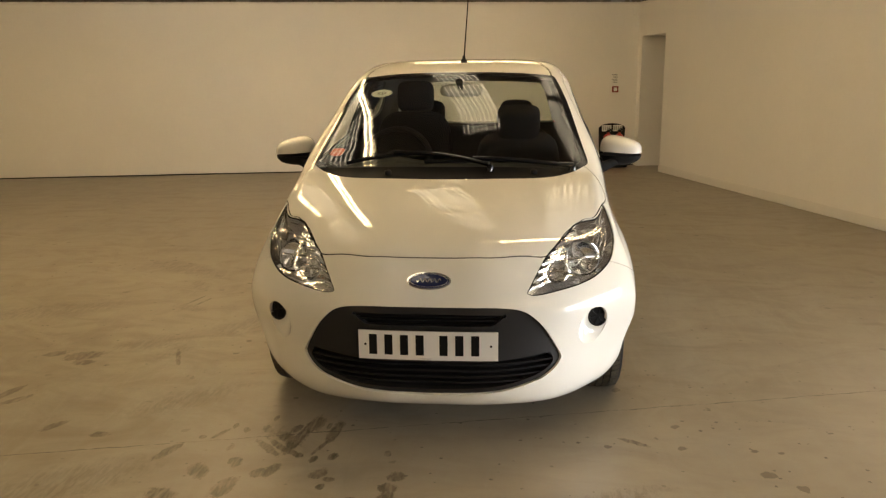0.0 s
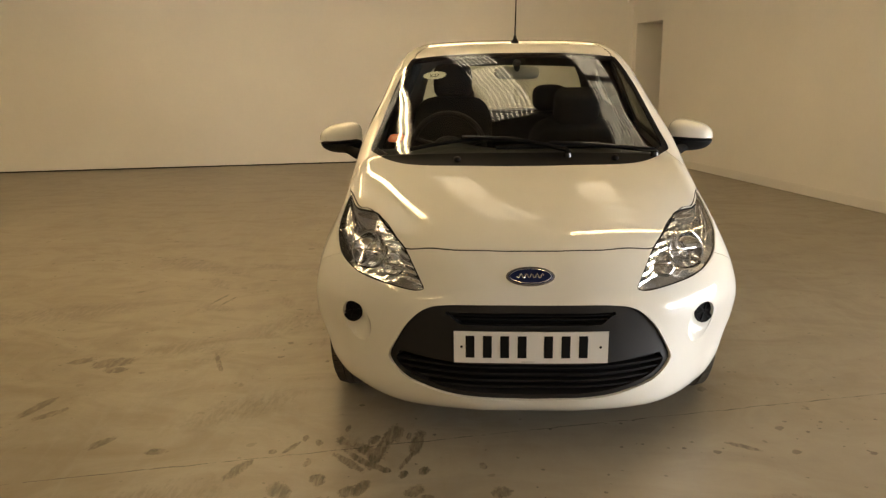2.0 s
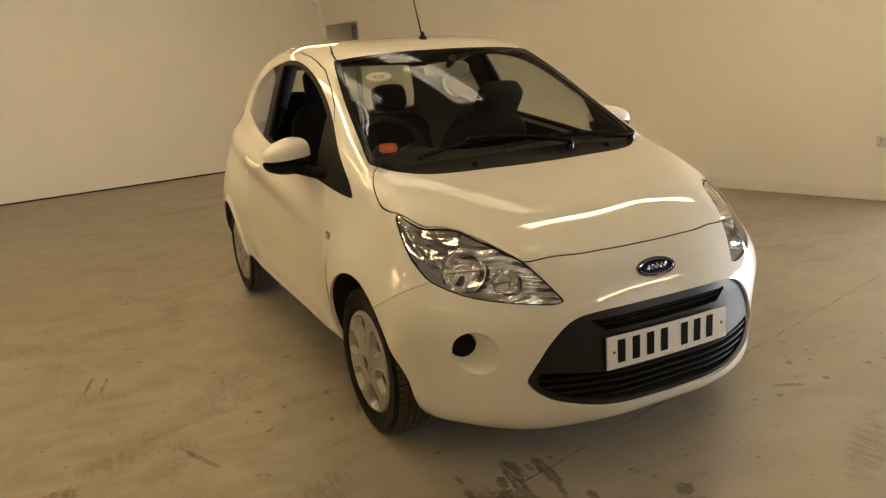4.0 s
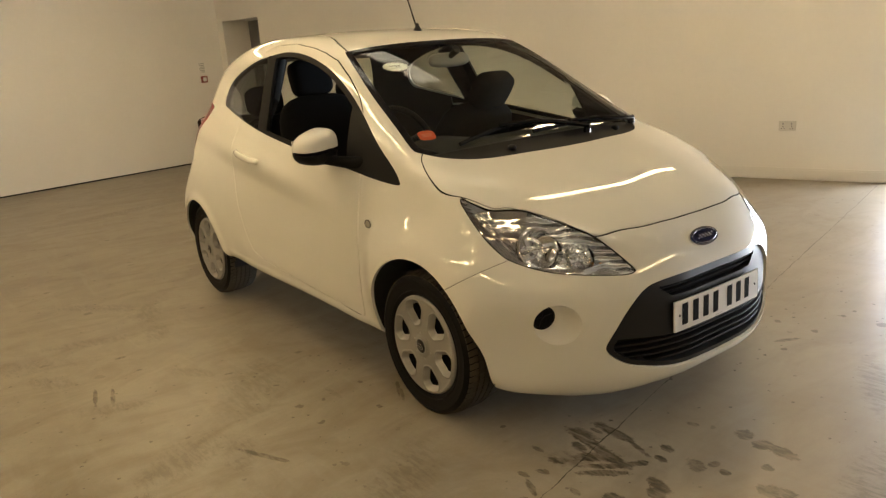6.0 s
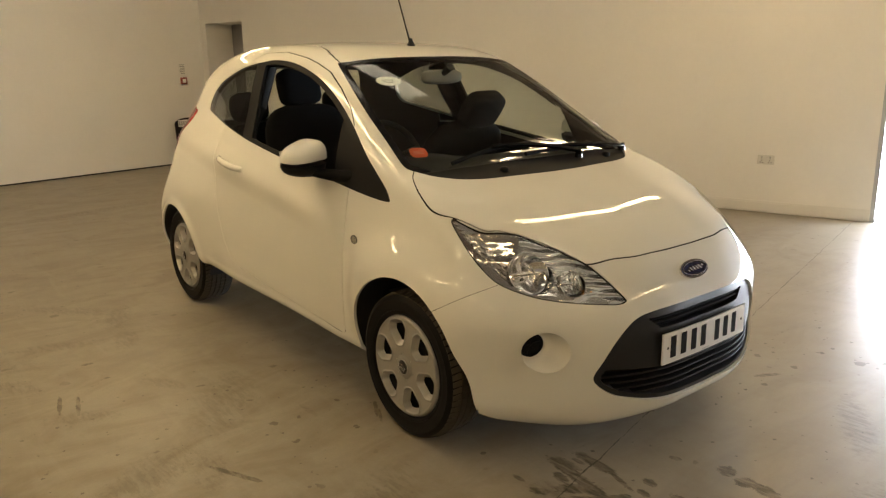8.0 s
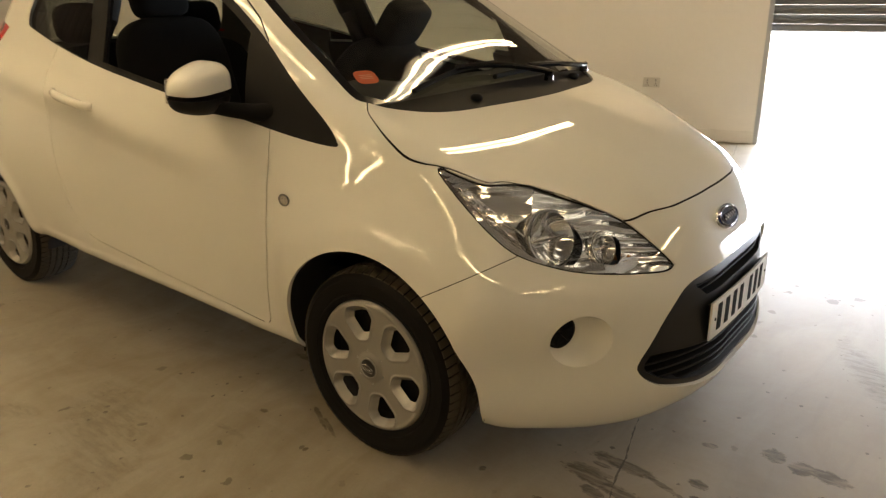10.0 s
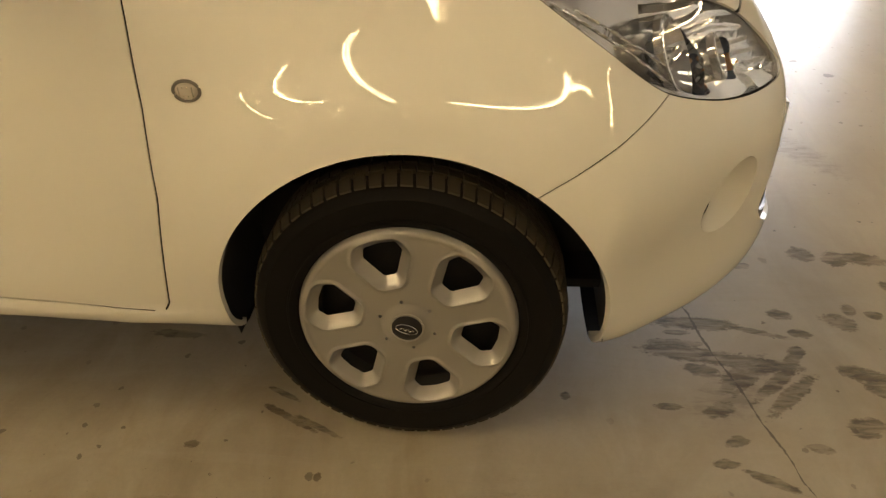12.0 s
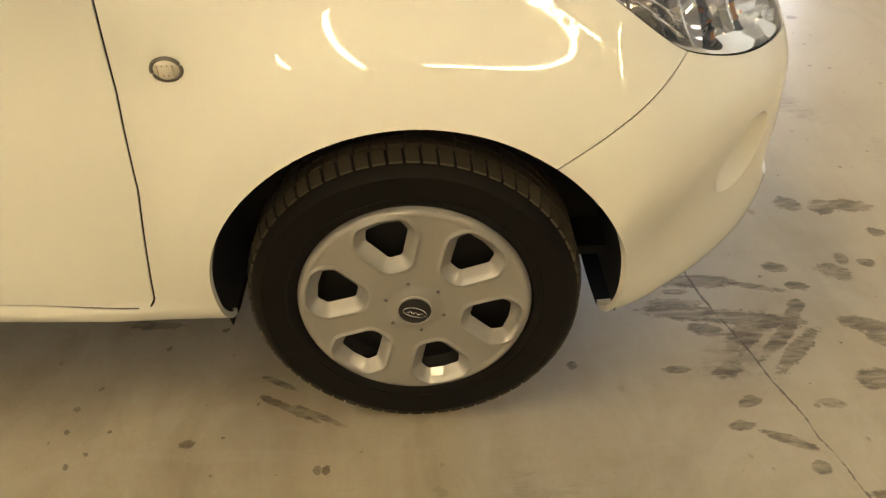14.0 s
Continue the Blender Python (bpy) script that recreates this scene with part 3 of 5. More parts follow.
def extinguisher(m, mat, horn):
    bm = bmesh.new()
    lathe(bm, [(0.001, 0.0), (0.066, 0.0), (0.075, 0.012), (0.076, 0.03), (0.076, 0.40), (0.070, 0.435), (0.045, 0.465), (0.022, 0.478), (0.020, 0.50), (0.001, 0.50)], 32, m @ pose(0, 0, 0, 0, -90, 0))
    ob = smooth(tagged(part("fire_extinguisher", bm, mat), "red fire extinguisher with a black hose on a floor stand", "fire extinguisher", "fire extinguishers"))
    bm = bmesh.new()
    lathe(bm, [(0.0766, 0.15), (0.0772, 0.152), (0.0772, 0.34), (0.0766, 0.342)], 32, m @ pose(0, 0, 0, 0, -90, 0))
    part("label", bm, sign_white, ob, "cream instruction label")
    bm = bmesh.new()
    box(bm, (-0.02, -0.025, 0.50), (0.02, 0.025, 0.53), m, 0.004)
    box(bm, (-0.012, -0.12, 0.528), (0.012, 0.02, 0.542), m, 0.003)
    box(bm, (-0.012, -0.11, 0.556), (0.012, 0.02, 0.568), m @ Matrix.Rotation(0.12, 4, "X"), 0.003)
    part("valve", bm, gap_dark, ob, "black lever valve")
    bm = bmesh.new()
    tube(bm, [m @ Vector(p) for p in ((0.02, 0, 0.515), (0.07, -0.02, 0.50), (0.098, -0.03, 0.42), (0.098, -0.03, 0.25), (0.094, -0.03, 0.12))], [0.010, 0.010, 0.010, 0.012, 0.022 if horn else 0.014], 10)
    smooth(part("hose", bm, gap_dark, ob))


STAND = on_rear(0.42, 0, 0.20)
bm = bmesh.new()
box(bm, (-0.21, -0.12, 0.0), (0.21, 0.12, 0.05), STAND, 0.02)
stand = tagged(part("extinguisher_stand", bm, black_plastic), "black plastic floor stand for two extinguishers", "stand")
bm = bmesh.new()
outline = [(0.215 * math.cos(t), 0.60 + 0.085 * math.sin(t)) for t in (math.pi * k / 16 for k in range(17))] + [(-0.19, 0.04), (0.19, 0.04)]
prism(bm, outline, 0.02, STAND @ Matrix.Translation((0, 0.10, 0)) @ pose(0, 0, 0, 90))
part("back_board", bm, black_plastic, stand, "rounded black back board")
for x in (-0.09, 0.09):
    bm = bmesh.new()
    box(bm, (x - 0.075, 0.074, 0.56), (x + 0.075, 0.079, 0.655), STAND)
    notice = part("notice", bm, sign_white, stand, "cream instruction card with dark bars")
    bm = bmesh.new()
    for k in range(4):
        box(bm, (x - 0.06 + 0.035 * k, 0.072, 0.575), (x - 0.038 + 0.035 * k, 0.0742, 0.64), STAND)
    part("bar", bm, tape_grey, notice)
extinguisher(STAND @ Matrix.Translation((0.09, -0.01, 0.05)), extinguisher_red, False)
extinguisher(STAND @ Matrix.Translation((-0.09, -0.01, 0.05)), extinguisher_red, True)


TUBE_H = 2.85


def tube_light(s, d, length, turned):
    """s down the side wall, d metres into the room from it."""
    bm = bmesh.new()
    box(bm, (-length / 2, -0.07, 0.03), (length / 2, 0.07, 0.09))
    ob = part("tube_light", bm, steel)
    for k in (-0.030, 0.030):
        bm = bmesh.new()
        tube(bm, [(-length / 2, k, 0), (length / 2, k, 0)], 0.013, 8)
        part("tube", bm, glow, ob)
    for k in (-0.4, 0.4):
        bm = bmesh.new()
        tube(bm, [(k * length, 0, 0.085), (k * length, 0, EAVES - TUBE_H)], 0.006, 6)
        part("hanger", bm, steel, ob, "steel hanger rod")
    ob.matrix_world = SIDE @ pose(s, -d, TUBE_H, 0, 0, 90 if turned else 0)
    return tagged(ob, "twin fluorescent tube batten hung under the roof", "ceiling light", "tube lights")


def to_wall(x, y):
    v = Vector((x, y, 0)) - CORNER
    return v.dot(ALONG), -v.dot(INTO)


# the rear-left pair (x -3.3 and -7.2) is added, unseen, to brighten that wall
for x, y, length, turned in [(1.62, 0.46, 2.4, True), (-1.28, 1.85, 2.4, False), (-2.05, 1.95, 1.4, False), (-4.1, -1.6, 2.4, False), (-3.9, 0.55, 2.0, True), (-5.6, 2.6, 2.4, False), (-3.2, -4.2, 2.4, True), (2.4, -4.2, 2.4, True), (0.2, 5.9, 2.4, True), (-3.3, 5.0, 2.4, True), (-7.2, 4.0, 2.4, True), (3.42, 0.95, 1.1, True)]:
    tube_light(*to_wall(x, y), length, turned)

# ---- the car body's skin: one smooth form from a side profile and a width map ----
def catmull(pts, n=8, closed=False):
    pts = np.array(pts, float)
    k = len(pts)
    out = []
    for i in range(k if closed else k - 1):
        p0, p1, p2, p3 = (pts[j % k] if closed else pts[min(max(j, 0), k - 1)] for j in (i - 1, i, i + 1, i + 2))
        for t in np.arange(n) / n:
            out.append(0.5 * (2 * p1 + (p2 - p0) * t + (2 * p0 - 5 * p1 + 4 * p2 - p3) * t**2 + (3 * p1 - p0 - 3 * p2 + p3) * t**3))
    if not closed:
        out.append(pts[-1])
    return np.array(out)


def poly_dist(u, v, poly):
    """Signed distance to a closed outline, negative inside."""
    u, v = np.asarray(u, float), np.asarray(v, float)
    best, odd = np.full(u.shape, 1e9), np.zeros(u.shape, bool)
    for (ax, ay), (bx, by) in zip(poly, np.roll(poly, -1, 0)):
        ex, ey = bx - ax, by - ay
        t = np.clip(((u - ax) * ex + (v - ay) * ey) / (ex * ex + ey * ey + 1e-12), 0, 1)
        best = np.minimum(best, (u - ax - t * ex) ** 2 + (v - ay - t * ey) ** 2)
        with np.errstate(divide="ignore", invalid="ignore"):
            odd ^= ((ay > v) != (by > v)) & (u < ex * (v - ay) / (by - ay + 1e-15) + ax)
    return np.where(odd, -1, 1) * np.sqrt(best)


def spline_grid(grid, u, v):
    """Uniform cubic B-spline over grid[i, j] at (u, v) in cells."""
    out = 0.0
    iu, iv = np.floor(u).astype(int), np.floor(v).astype(int)
    fu, fv = u - iu, v - iv
    w = lambda f: ((1 - f) ** 3 / 6, (3 * f**3 - 6 * f**2 + 4) / 6, (-3 * f**3 + 3 * f**2 + 3 * f + 1) / 6, f**3 / 6)
    wu, wv = w(fu), w(fv)
    for i in range(4):
        for j in range(4):
            out = out + wu[i] * wv[j] * grid[np.clip(iu + i - 1, 0, grid.shape[0] - 1), np.clip(iv + j - 1, 0, grid.shape[1] - 1)]
    return out


def step(x, a, b):
    t = np.clip((x - a) / (b - a), 0, 1)
    return t * t * (3 - 2 * t)


PROFILE = catmull([(-0.66, 0.17), (-0.745, 0.19), (-0.79, 0.24), (-0.805, 0.32), (-0.794, 0.40), (-0.780, 0.48), (-0.768, 0.56), (-0.742, 0.62), (-0.713, 0.668),
    (-0.672, 0.722), (-0.61, 0.775), (-0.46, 0.850), (-0.28, 0.912), (-0.10, 0.962), (-0.01, 0.988), (0.035, 1.014), (0.11, 1.063), (0.24, 1.148), (0.46, 1.283), (0.68, 1.397),
    (0.84, 1.460), (1.04, 1.500), (1.32, 1.518), (1.70, 1.510), (2.05, 1.475), (2.30, 1.425), (2.42, 1.36), (2.55, 1.20), (2.70, 1.02), (2.75, 0.90),
    (2.79, 0.74), (2.815, 0.55), (2.80, 0.36), (2.74, 0.25), (2.62, 0.25), (1.9, 0.304), (1.2, 0.288), (0.6, 0.262), (-0.3, 0.17)], 6, True)
_gy, _gz = np.meshgrid(np.arange(-1.3, 3.3001, 0.02), np.arange(-0.2, 1.9001, 0.02), indexing="ij")
PROFILE_MAP = poly_dist(_gy, _gz, PROFILE)
# half width of the body by height (rows) and by length, y = -0.8 to 2.8 in steps of 0.3
WIDTH_Z = [0.10, 0.25, 0.40, 0.55, 0.70, 0.85, 1.00, 1.15, 1.30, 1.45, 1.60]
WIDTH = np.array([
    [.64, .665, .675, .66, .71, .73, .735, .74, .735, .73, .73, .71, .68],
    [.742, .760, .780, .768, .755, .765, .77, .77, .77, .77, .77, .75, .72],
    [.76, .785, .82, .815, .785, .79, .793, .795, .797, .797, .79, .775, .75],
    [.76, .785, .83, .83, .80, .798, .80, .803, .805, .808, .805, .785, .76],
    [.73, .75, .793, .805, .80, .80, .804, .806, .806, .806, .80, .78, .75],
    [.65, .675, .712, .745, .775, .793, .802, .804, .802, .795, .785, .755, .71],
    [.600, .610, .658, .708, .743, .768, .776, .778, .776, .760, .745, .705, .650],
    [.550, .560, .588, .638, .673, .698, .708, .711, .708, .680, .650, .600, .550],
    [.500, .510, .538, .568, .608, .638, .653, .658, .650, .620, .585, .540, .500],
    [.45, .46, .48, .50, .53, .56, .58, .588, .575, .55, .515, .48, .45],
    [.40, .40, .42, .44, .46, .48, .50, .51, .505, .49, .47, .45, .42]])
WHEEL_Y, WHEEL_Z = (-0.006, 2.30), 0.283
ARCHES = ((-0.016, 0.290, 0.349), (2.300, 0.288, 0.318))     # centre y, z and radius


def skin(p):
    """Below nought inside the body, for an array of places."""
    a, y, z = np.abs(p[:, 0]), p[:, 1], p[:, 2]
    front = (0.72 * np.maximum(a - 0.13, 0) ** 1.9 + 0.9 * np.maximum(a - 0.42, 0) ** 2) * (1.13 - 0.34 * step(z, 0.30, 0.56) + 0.14 * step(z, 0.58, 0.74))
    wf, wr = 1 - step(y, -0.5, 0.15), step(y, 1.6, 2.3)
    shift = wf * front + (1 - wf) * (1 - wr) * 0.20 * a * a - wr * ((0.16 + 0.38 * step(z, 0.5, 0.9)) * a * a + 0.5 * np.maximum(a - 0.4, 0) ** 2)
    roof = step(z, 0.95, 1.25)
    drop = (0.022 - 0.03 * (1 - step(y, -0.1, 0.25))) * a * a + roof * 0.20 * a**4 + 0.012 * (1 - step(y, -0.58, -0.30)) * step(a, 0.20, 0.50) * (1 - step(z, 0.24, 0.40))
    d1 = spline_grid(PROFILE_MAP, (y - shift + 1.3) / 0.02, (z + drop + 0.2) / 0.02)
    w = spline_grid(WIDTH, (z - 0.10) / 0.15, (y + 0.8) / 0.3)
    # wheel-arch lips, the crease that runs back through the door handle, and the sill
    for ay, az, ar in ARCHES:
        r = np.hypot(y - ay, z - az)
        if ay < 1:
            w = w + 0.015 * (1 - step(r - ar, 0.045, 0.175)) * step(z, 0.2, 0.4) * (1 - step(y, 0.27, 0.40))
        else:
            w = w + 0.012 * np.exp(-(((r - ar - 0.002) / 0.035) ** 2)) * step(z, 0.2, 0.4)
    line = 0.80 + 0.145 * (y - 0.65)
    along = step(y, 0.35, 1.0) * (1 - step(y, 2.2, 2.7))
    w = w + 0.011 * along * (step(z, line - 0.10, line + 0.008) - step(z, line + 0.008, line + 0.10))
    w = w - 0.006 * along * step(z, line - 0.30, line - 0.12) * (1 - step(z, line - 0.10, line))
    sill = 0.285 + 0.05 * (y - 0.5)
    w = w + 0.006 * step(y, 0.30, 0.42) * (1 - step(y, 1.75, 1.95)) * (1 - step(z, sill - 0.004, sill + 0.02))
    w = w + 0.009 * step(y, 0.40, 0.55) * (1 - step(y, 1.55, 1.80)) * (1 - step(z, sill + 0.04, sill + 0.17))
    d2 = a - w
    k = 0.062 + 0.028 * roof
    h = np.maximum(k - np.abs(d1 - d2), 0) / k
    return np.maximum(d1, d2) + h * h * k * 0.25


def cast(o, d, far=2.6):
    """Where rays from inside leave the skin."""
    lo, hi = np.zeros(len(o)), np.full(len(o), far)
    for _ in range(26):
        mid = (lo + hi) / 2
        inside = skin(o + d * mid[:, None]) < 0
        lo, hi = np.where(inside, mid, lo), np.where(inside, hi, mid)
    return o + d * ((lo + hi) / 2)[:, None]


def skin_normals(p, e=0.0015):
    g = np.stack([skin(p + e * v) - skin(p - e * v) for v in np.eye(3)], 1)
    return g / np.linalg.norm(g, axis=1)[:, None]

# ---- surfaces that can be cut along outlines ----
class Sheet:
    """A mesh over parameters, of which project() gives the places; it is cut where a function of the place is nought."""

    def __init__(self, params, faces, project):
        self.params, self.faces, self.project = np.array(params, float), faces, project
        self.places = project(self.params)

    def cut(self, g):
        val = g(self.places)
        val = np.where(np.abs(val) < 1e-6, 1e-6, val)
        pos = (val > 0).tolist()
        keys, order, mixed = {}, [], []
        for n, f in enumerate(self.faces):
            s = [pos[i] for i in f]
            if all(s) or not any(s):
                continue
            mixed.append(n)
            for i, j in zip(f, f[1:] + f[:1]):
                if pos[i] != pos[j]:
                    key = (i, j) if i < j else (j, i)
                    if key not in keys:
                        keys[key] = len(order)
                        order.append(key)
        if not order:
            return self
        e = np.array(order)
        a, b, va, vb = self.params[e[:, 0]], self.params[e[:, 1]], val[e[:, 0]], val[e[:, 1]]
        lo, hi, s = np.zeros(len(e)), np.ones(len(e)), np.clip(va / (va - vb), 0.02, 0.98)
        for _ in range(4):
            w = g(self.project(a + s[:, None] * (b - a)))
            same = (w > 0) == (va > 0)
            lo, va = np.where(same, s, lo), np.where(same, w, va)
            hi, vb = np.where(same, hi, s), np.where(same, vb, w)
            s = lo + (hi - lo) * np.clip(va / (va - vb + 1e-15), 0.03, 0.97)
        base = len(self.places)
        fresh = a + s[:, None] * (b - a)
        self.params = np.concatenate([self.params, fresh])
        self.places = np.concatenate([self.places, self.project(fresh)])
        for n in mixed:
            f = self.faces[n]
            up, down = [], []
            for i, j in zip(f, f[1:] + f[:1]):
                (up if pos[i] else down).append(i)
                if pos[i] != pos[j]:
                    k = base + keys[(i, j) if i < j else (j, i)]
                    up.append(k)
                    down.append(k)
            self.faces[n] = up
            self.faces.append(down)
        self.faces = [f for f in self.faces if len(f) > 2]
        return self

    def centres(self):
        return np.array([self.places[f].mean(0) for f in self.faces])

    def mesh(self, name, chosen, normals, sides=(-1,), offset=0.0, rim=0.0, seam_x=True):
        """A mesh of the chosen faces; sides: -1 as built, 1 mirrored in x. rim: how deep its edges turn in."""
        used = sorted({i for n in chosen for i in self.faces[n]})
        at = {v: k for k, v in enumerate(used)}
        p, nn = self.places[used], normals[used]
        p = p - nn * (offset(p) if callable(offset) else np.full(len(p), offset))[:, None]
        local = [[at[i] for i in self.faces[n]] for n in chosen]
        count = {}
        for f in local:
            for i, j in zip(f, f[1:] + f[:1]):
                count[(i, j)] = 1
        edge = [(i, j) for i, j in count if (j, i) not in count and not (seam_x and abs(p[i, 0]) < 1e-4 and abs(p[j, 0]) < 1e-4)]
        verts, faces, loops = [], [], []
        for side in sides:
            flip = np.array([1, 1, 1]) if side < 0 else np.array([-1, 1, 1])
            base = len(verts)
            verts += (p * flip).tolist()
            m = nn * flip
            for f in local:
                g = f if side < 0 else f[::-1]
                faces.append([base + i for i in g])
                loops += [m[i].tolist() for i in g]
            if rim:
                for i, j in edge:
                    q = [p[j], p[i], p[i] - rim * nn[i], p[j] - rim * nn[j]]
                    w = np.cross(q[1] - q[0], q[3] - q[0])
                    w = w / (np.linalg.norm(w) + 1e-12)
                    k = len(verts)
                    verts += [(v * flip).tolist() for v in q]
                    faces.append([k, k + 1, k + 2, k + 3] if side < 0 else [k + 3, k + 2, k + 1, k])
                    loops += [(w * flip).tolist()] * 4
        me = bpy.data.meshes.new(name)
        me.from_pydata(verts, [], faces)
        me.shade_smooth()
        me.normals_split_custom_set(loops)
        return me


def car_grid():
    """Rays from a spine inside the car through a box round its right half."""
    X, Y0, Y1, Z0, Z1 = 0.95, -1.05, 3.05, -0.36, 1.62
    nx, ny, nz = 64, 200, 128
    faces, verts, index = [], [], {}

    def vert(*p):
        key = (round(p[0], 5), round(p[1], 5), round(p[2], 5))
        if key not in index:
            index[key] = len(verts)
            verts.append(p)
        return index[key]

    xs, ys, zs = (v.tolist() for v in (np.linspace(0, -X, nx + 1), np.linspace(Y0, Y1, ny + 1), np.linspace(Z0, Z1, nz + 1)))
    for j in range(nz):
        for i in range(nx):
            faces.append([vert(xs[a], Y0, zs[b]) for a, b in ((i + 1, j), (i, j), (i, j + 1), (i + 1, j + 1))])
            if i % 2 == 0 and j % 2 == 0:
                faces.append([vert(xs[a], Y1, zs[b]) for a, b in ((i, j), (i + 1, j), (i + 2, j), (i + 2, j + 1), (i + 2, j + 2), (i + 1, j + 2), (i, j + 2), (i, j + 1))])
        for i in range(ny):
            faces.append([vert(-X, ys[a], zs[b]) for a, b in ((i + 1, j), (i, j), (i, j + 1), (i + 1, j + 1))])
    for i in range(ny):
        for j in range(nx):
            faces.append([vert(xs[b], ys[a], Z1) for a, b in ((i, j + 1), (i, j), (i + 1, j), (i + 1, j + 1))])
    v = np.array(verts)
    o = np.stack([0 * v[:, 0], 0.15 + 2.05 * np.clip((v[:, 1] + 0.4) / 2.8, 0, 1), np.full(len(v), 0.60)], 1)
    return np.concatenate([o, v], 1), faces


def ray_project(params):
    o, d = params[:, :3], params[:, 3:] - params[:, :3]
    p = cast(o, d / np.linalg.norm(d, axis=1)[:, None])
    p[np.abs(params[:, 3]) < 1e-6, 0] = 0
    return p


# outlines on the skin, for the half at a = |x|
def mirrored(half):
    half = catmull(half, 4)
    return np.concatenate([half, (half * [-1, 1])[::-1]])


HALF = 0.7071
LAMP = catmull([(.506, .867), (.429, .850), (.349, .832), (.26, .829), (.177, .822), (.095, .802), (-.039, .770), (-.144, .737), (-.246, .682), (-.325, .630), (-.333, .621), (-.293, .616),
    (-.184, .624), (-.002, .638), (.129, .655), (.262, .686), (.342, .728), (.411, .778), (.470, .827)], 4, True) * [HALF, 1]
SCREEN = mirrored([(0, .765), (.25, .775), (.46, .797), (.505, .805), (.527, .785), (.587, .537), (.629, .282), (.650, .16), (.645, .125), (.625, .105), (.555, .033), (.489, -.018), (.40, -.050), (.30, -.066), (.15, -.082), (.06, -.087), (0, -.087)])
SIDE_GLASS = catmull([(.14, .893), (.286, .906), (.538, .944), (1.0, 1.008), (1.371, 1.063), (1.877, 1.160), (1.935, 1.180), (1.952, 1.225), (1.92, 1.285), (1.823, 1.338), (1.616, 1.395), (1.421, 1.421), (1.246, 1.432),
    (1.034, 1.408), (.832, 1.352), (.666, 1.276), (.492, 1.172), (.308, 1.045), (.181, .956), (.135, .91)], 4, True)
BONNET = mirrored([(0, -.653), (.09, -.653), (.17, -.650), (.25, -.641), (.34, -.617), (.44, -.586), (.481, -.52), (.527, -.432), (.595, -.335), (.645, -.294), (.686, -.185), (.702, -.14), (.708, -.081), (.692, .006), (.659, .081), (.627, .115), (.60, .16), (0, .12)])
GRILLE = mirrored([(0, .579), (.21, .579), (.31, .572), (.35, .562), (.38, .545), (.41, .517), (.44, .480), (.475, .42), (.493, .385), (.496, .362), (.475, .332), (.44, .306), (.40, .290), (.30, .265), (.21, .254), (0, .246)])
SLOT = mirrored([(0, .553), (.275, .551), (.285, .545), (.245, .513), (.23, .510), (0, .508)])
LOWER = mirrored([(0, .378), (.26, .380), (.44, .392), (.462, .385), (.474, .362), (.455, .336), (.40, .308), (.30, .283), (.21, .272), (0, .265)])
DOOR = np.array([(.384, .94), (.380, .83), (.378, .70), (.39, .544), (.438, .305), (.452, .289), (.64, .314), (1.06, .356), (1.40, .392), (1.50, .42), (1.57, .50), (1.62, .66), (1.645, .85), (1.64, 1.0),
    (1.60, 1.13), (1.52, 1.43), (1.45, 1.458), (1.378, 1.467), (1.2, 1.466), (1.008, 1.438), (.90, 1.412), (.788, 1.374), (.66, 1.303), (.539, 1.222), (.469, 1.160), (.46, 1.12), (.40, 1.02)])
REAR_GLASS = mirrored([(0, 1.41), (.44, 1.395), (.52, 1.36), (.575, 1.22), (.60, 1.12), (.58, 1.09), (0, 1.07)])
TAIL = np.array([(2.14, 1.16), (2.30, 1.20), (2.7, 1.1), (2.8, .84), (2.42, .80), (2.30, .98)])
FOG_C, FOG_R = (0.030, 0.464), (0.082, 0.075)


def g_arch(p):
    r = [np.hypot(p[:, 1] - ay, p[:, 2] - az) - ar for ay, az, ar in ARCHES]
    return np.maximum(np.minimum(*r), 0.45 - np.abs(p[:, 0]))


def g_lamp(p):
    return np.maximum(poly_dist((np.abs(p[:, 0]) + p[:, 1]) * HALF, p[:, 2], LAMP), np.maximum(p[:, 1] - 0.1, 0.2 - np.abs(p[:, 0])))


def g_screen(p):
    return np.maximum(poly_dist(p[:, 0], p[:, 1], SCREEN), 0.9 - p[:, 2])


def g_cowl(p):
    """Above nought on the scuttle panel under the windscreen."""
    a = np.abs(p[:, 0])
    return (0.035 + 0.16 * a * a) - p[:, 1]


def g_side(p):
    return np.maximum(poly_dist(p[:, 1], p[:, 2], SIDE_GLASS), 0.4 - np.abs(p[:, 0]))


def g_bonnet(p):
    return np.maximum(poly_dist(p[:, 0], p[:, 1], BONNET), 0.68 - p[:, 2])


def g_grille(p):
    return np.maximum(poly_dist(p[:, 0], p[:, 2], GRILLE), p[:, 1] + 0.4)


def g_slot(p):
    return np.maximum(poly_dist(p[:, 0], p[:, 2], SLOT), p[:, 1] + 0.4)


def g_lower(p):
    return np.maximum(poly_dist(p[:, 0], p[:, 2], LOWER), p[:, 1] + 0.4)


def g_fog(p):
    u = (np.abs(p[:, 0]) + p[:, 1]) * HALF
    r = np.hypot((u - FOG_C[0]) / FOG_R[0], (p[:, 2] - FOG_C[1]) / FOG_R[1])
    return np.maximum((r - 1) * 0.065, p[:, 1] + 0.3)


def g_door(p):
    return np.maximum(poly_dist(p[:, 1], p[:, 2], DOOR), 0.4 - np.abs(p[:, 0]))


def g_rear_glass(p):
    return np.maximum(poly_dist(p[:, 0], p[:, 2], REAR_GLASS), 2.0 - p[:, 1])


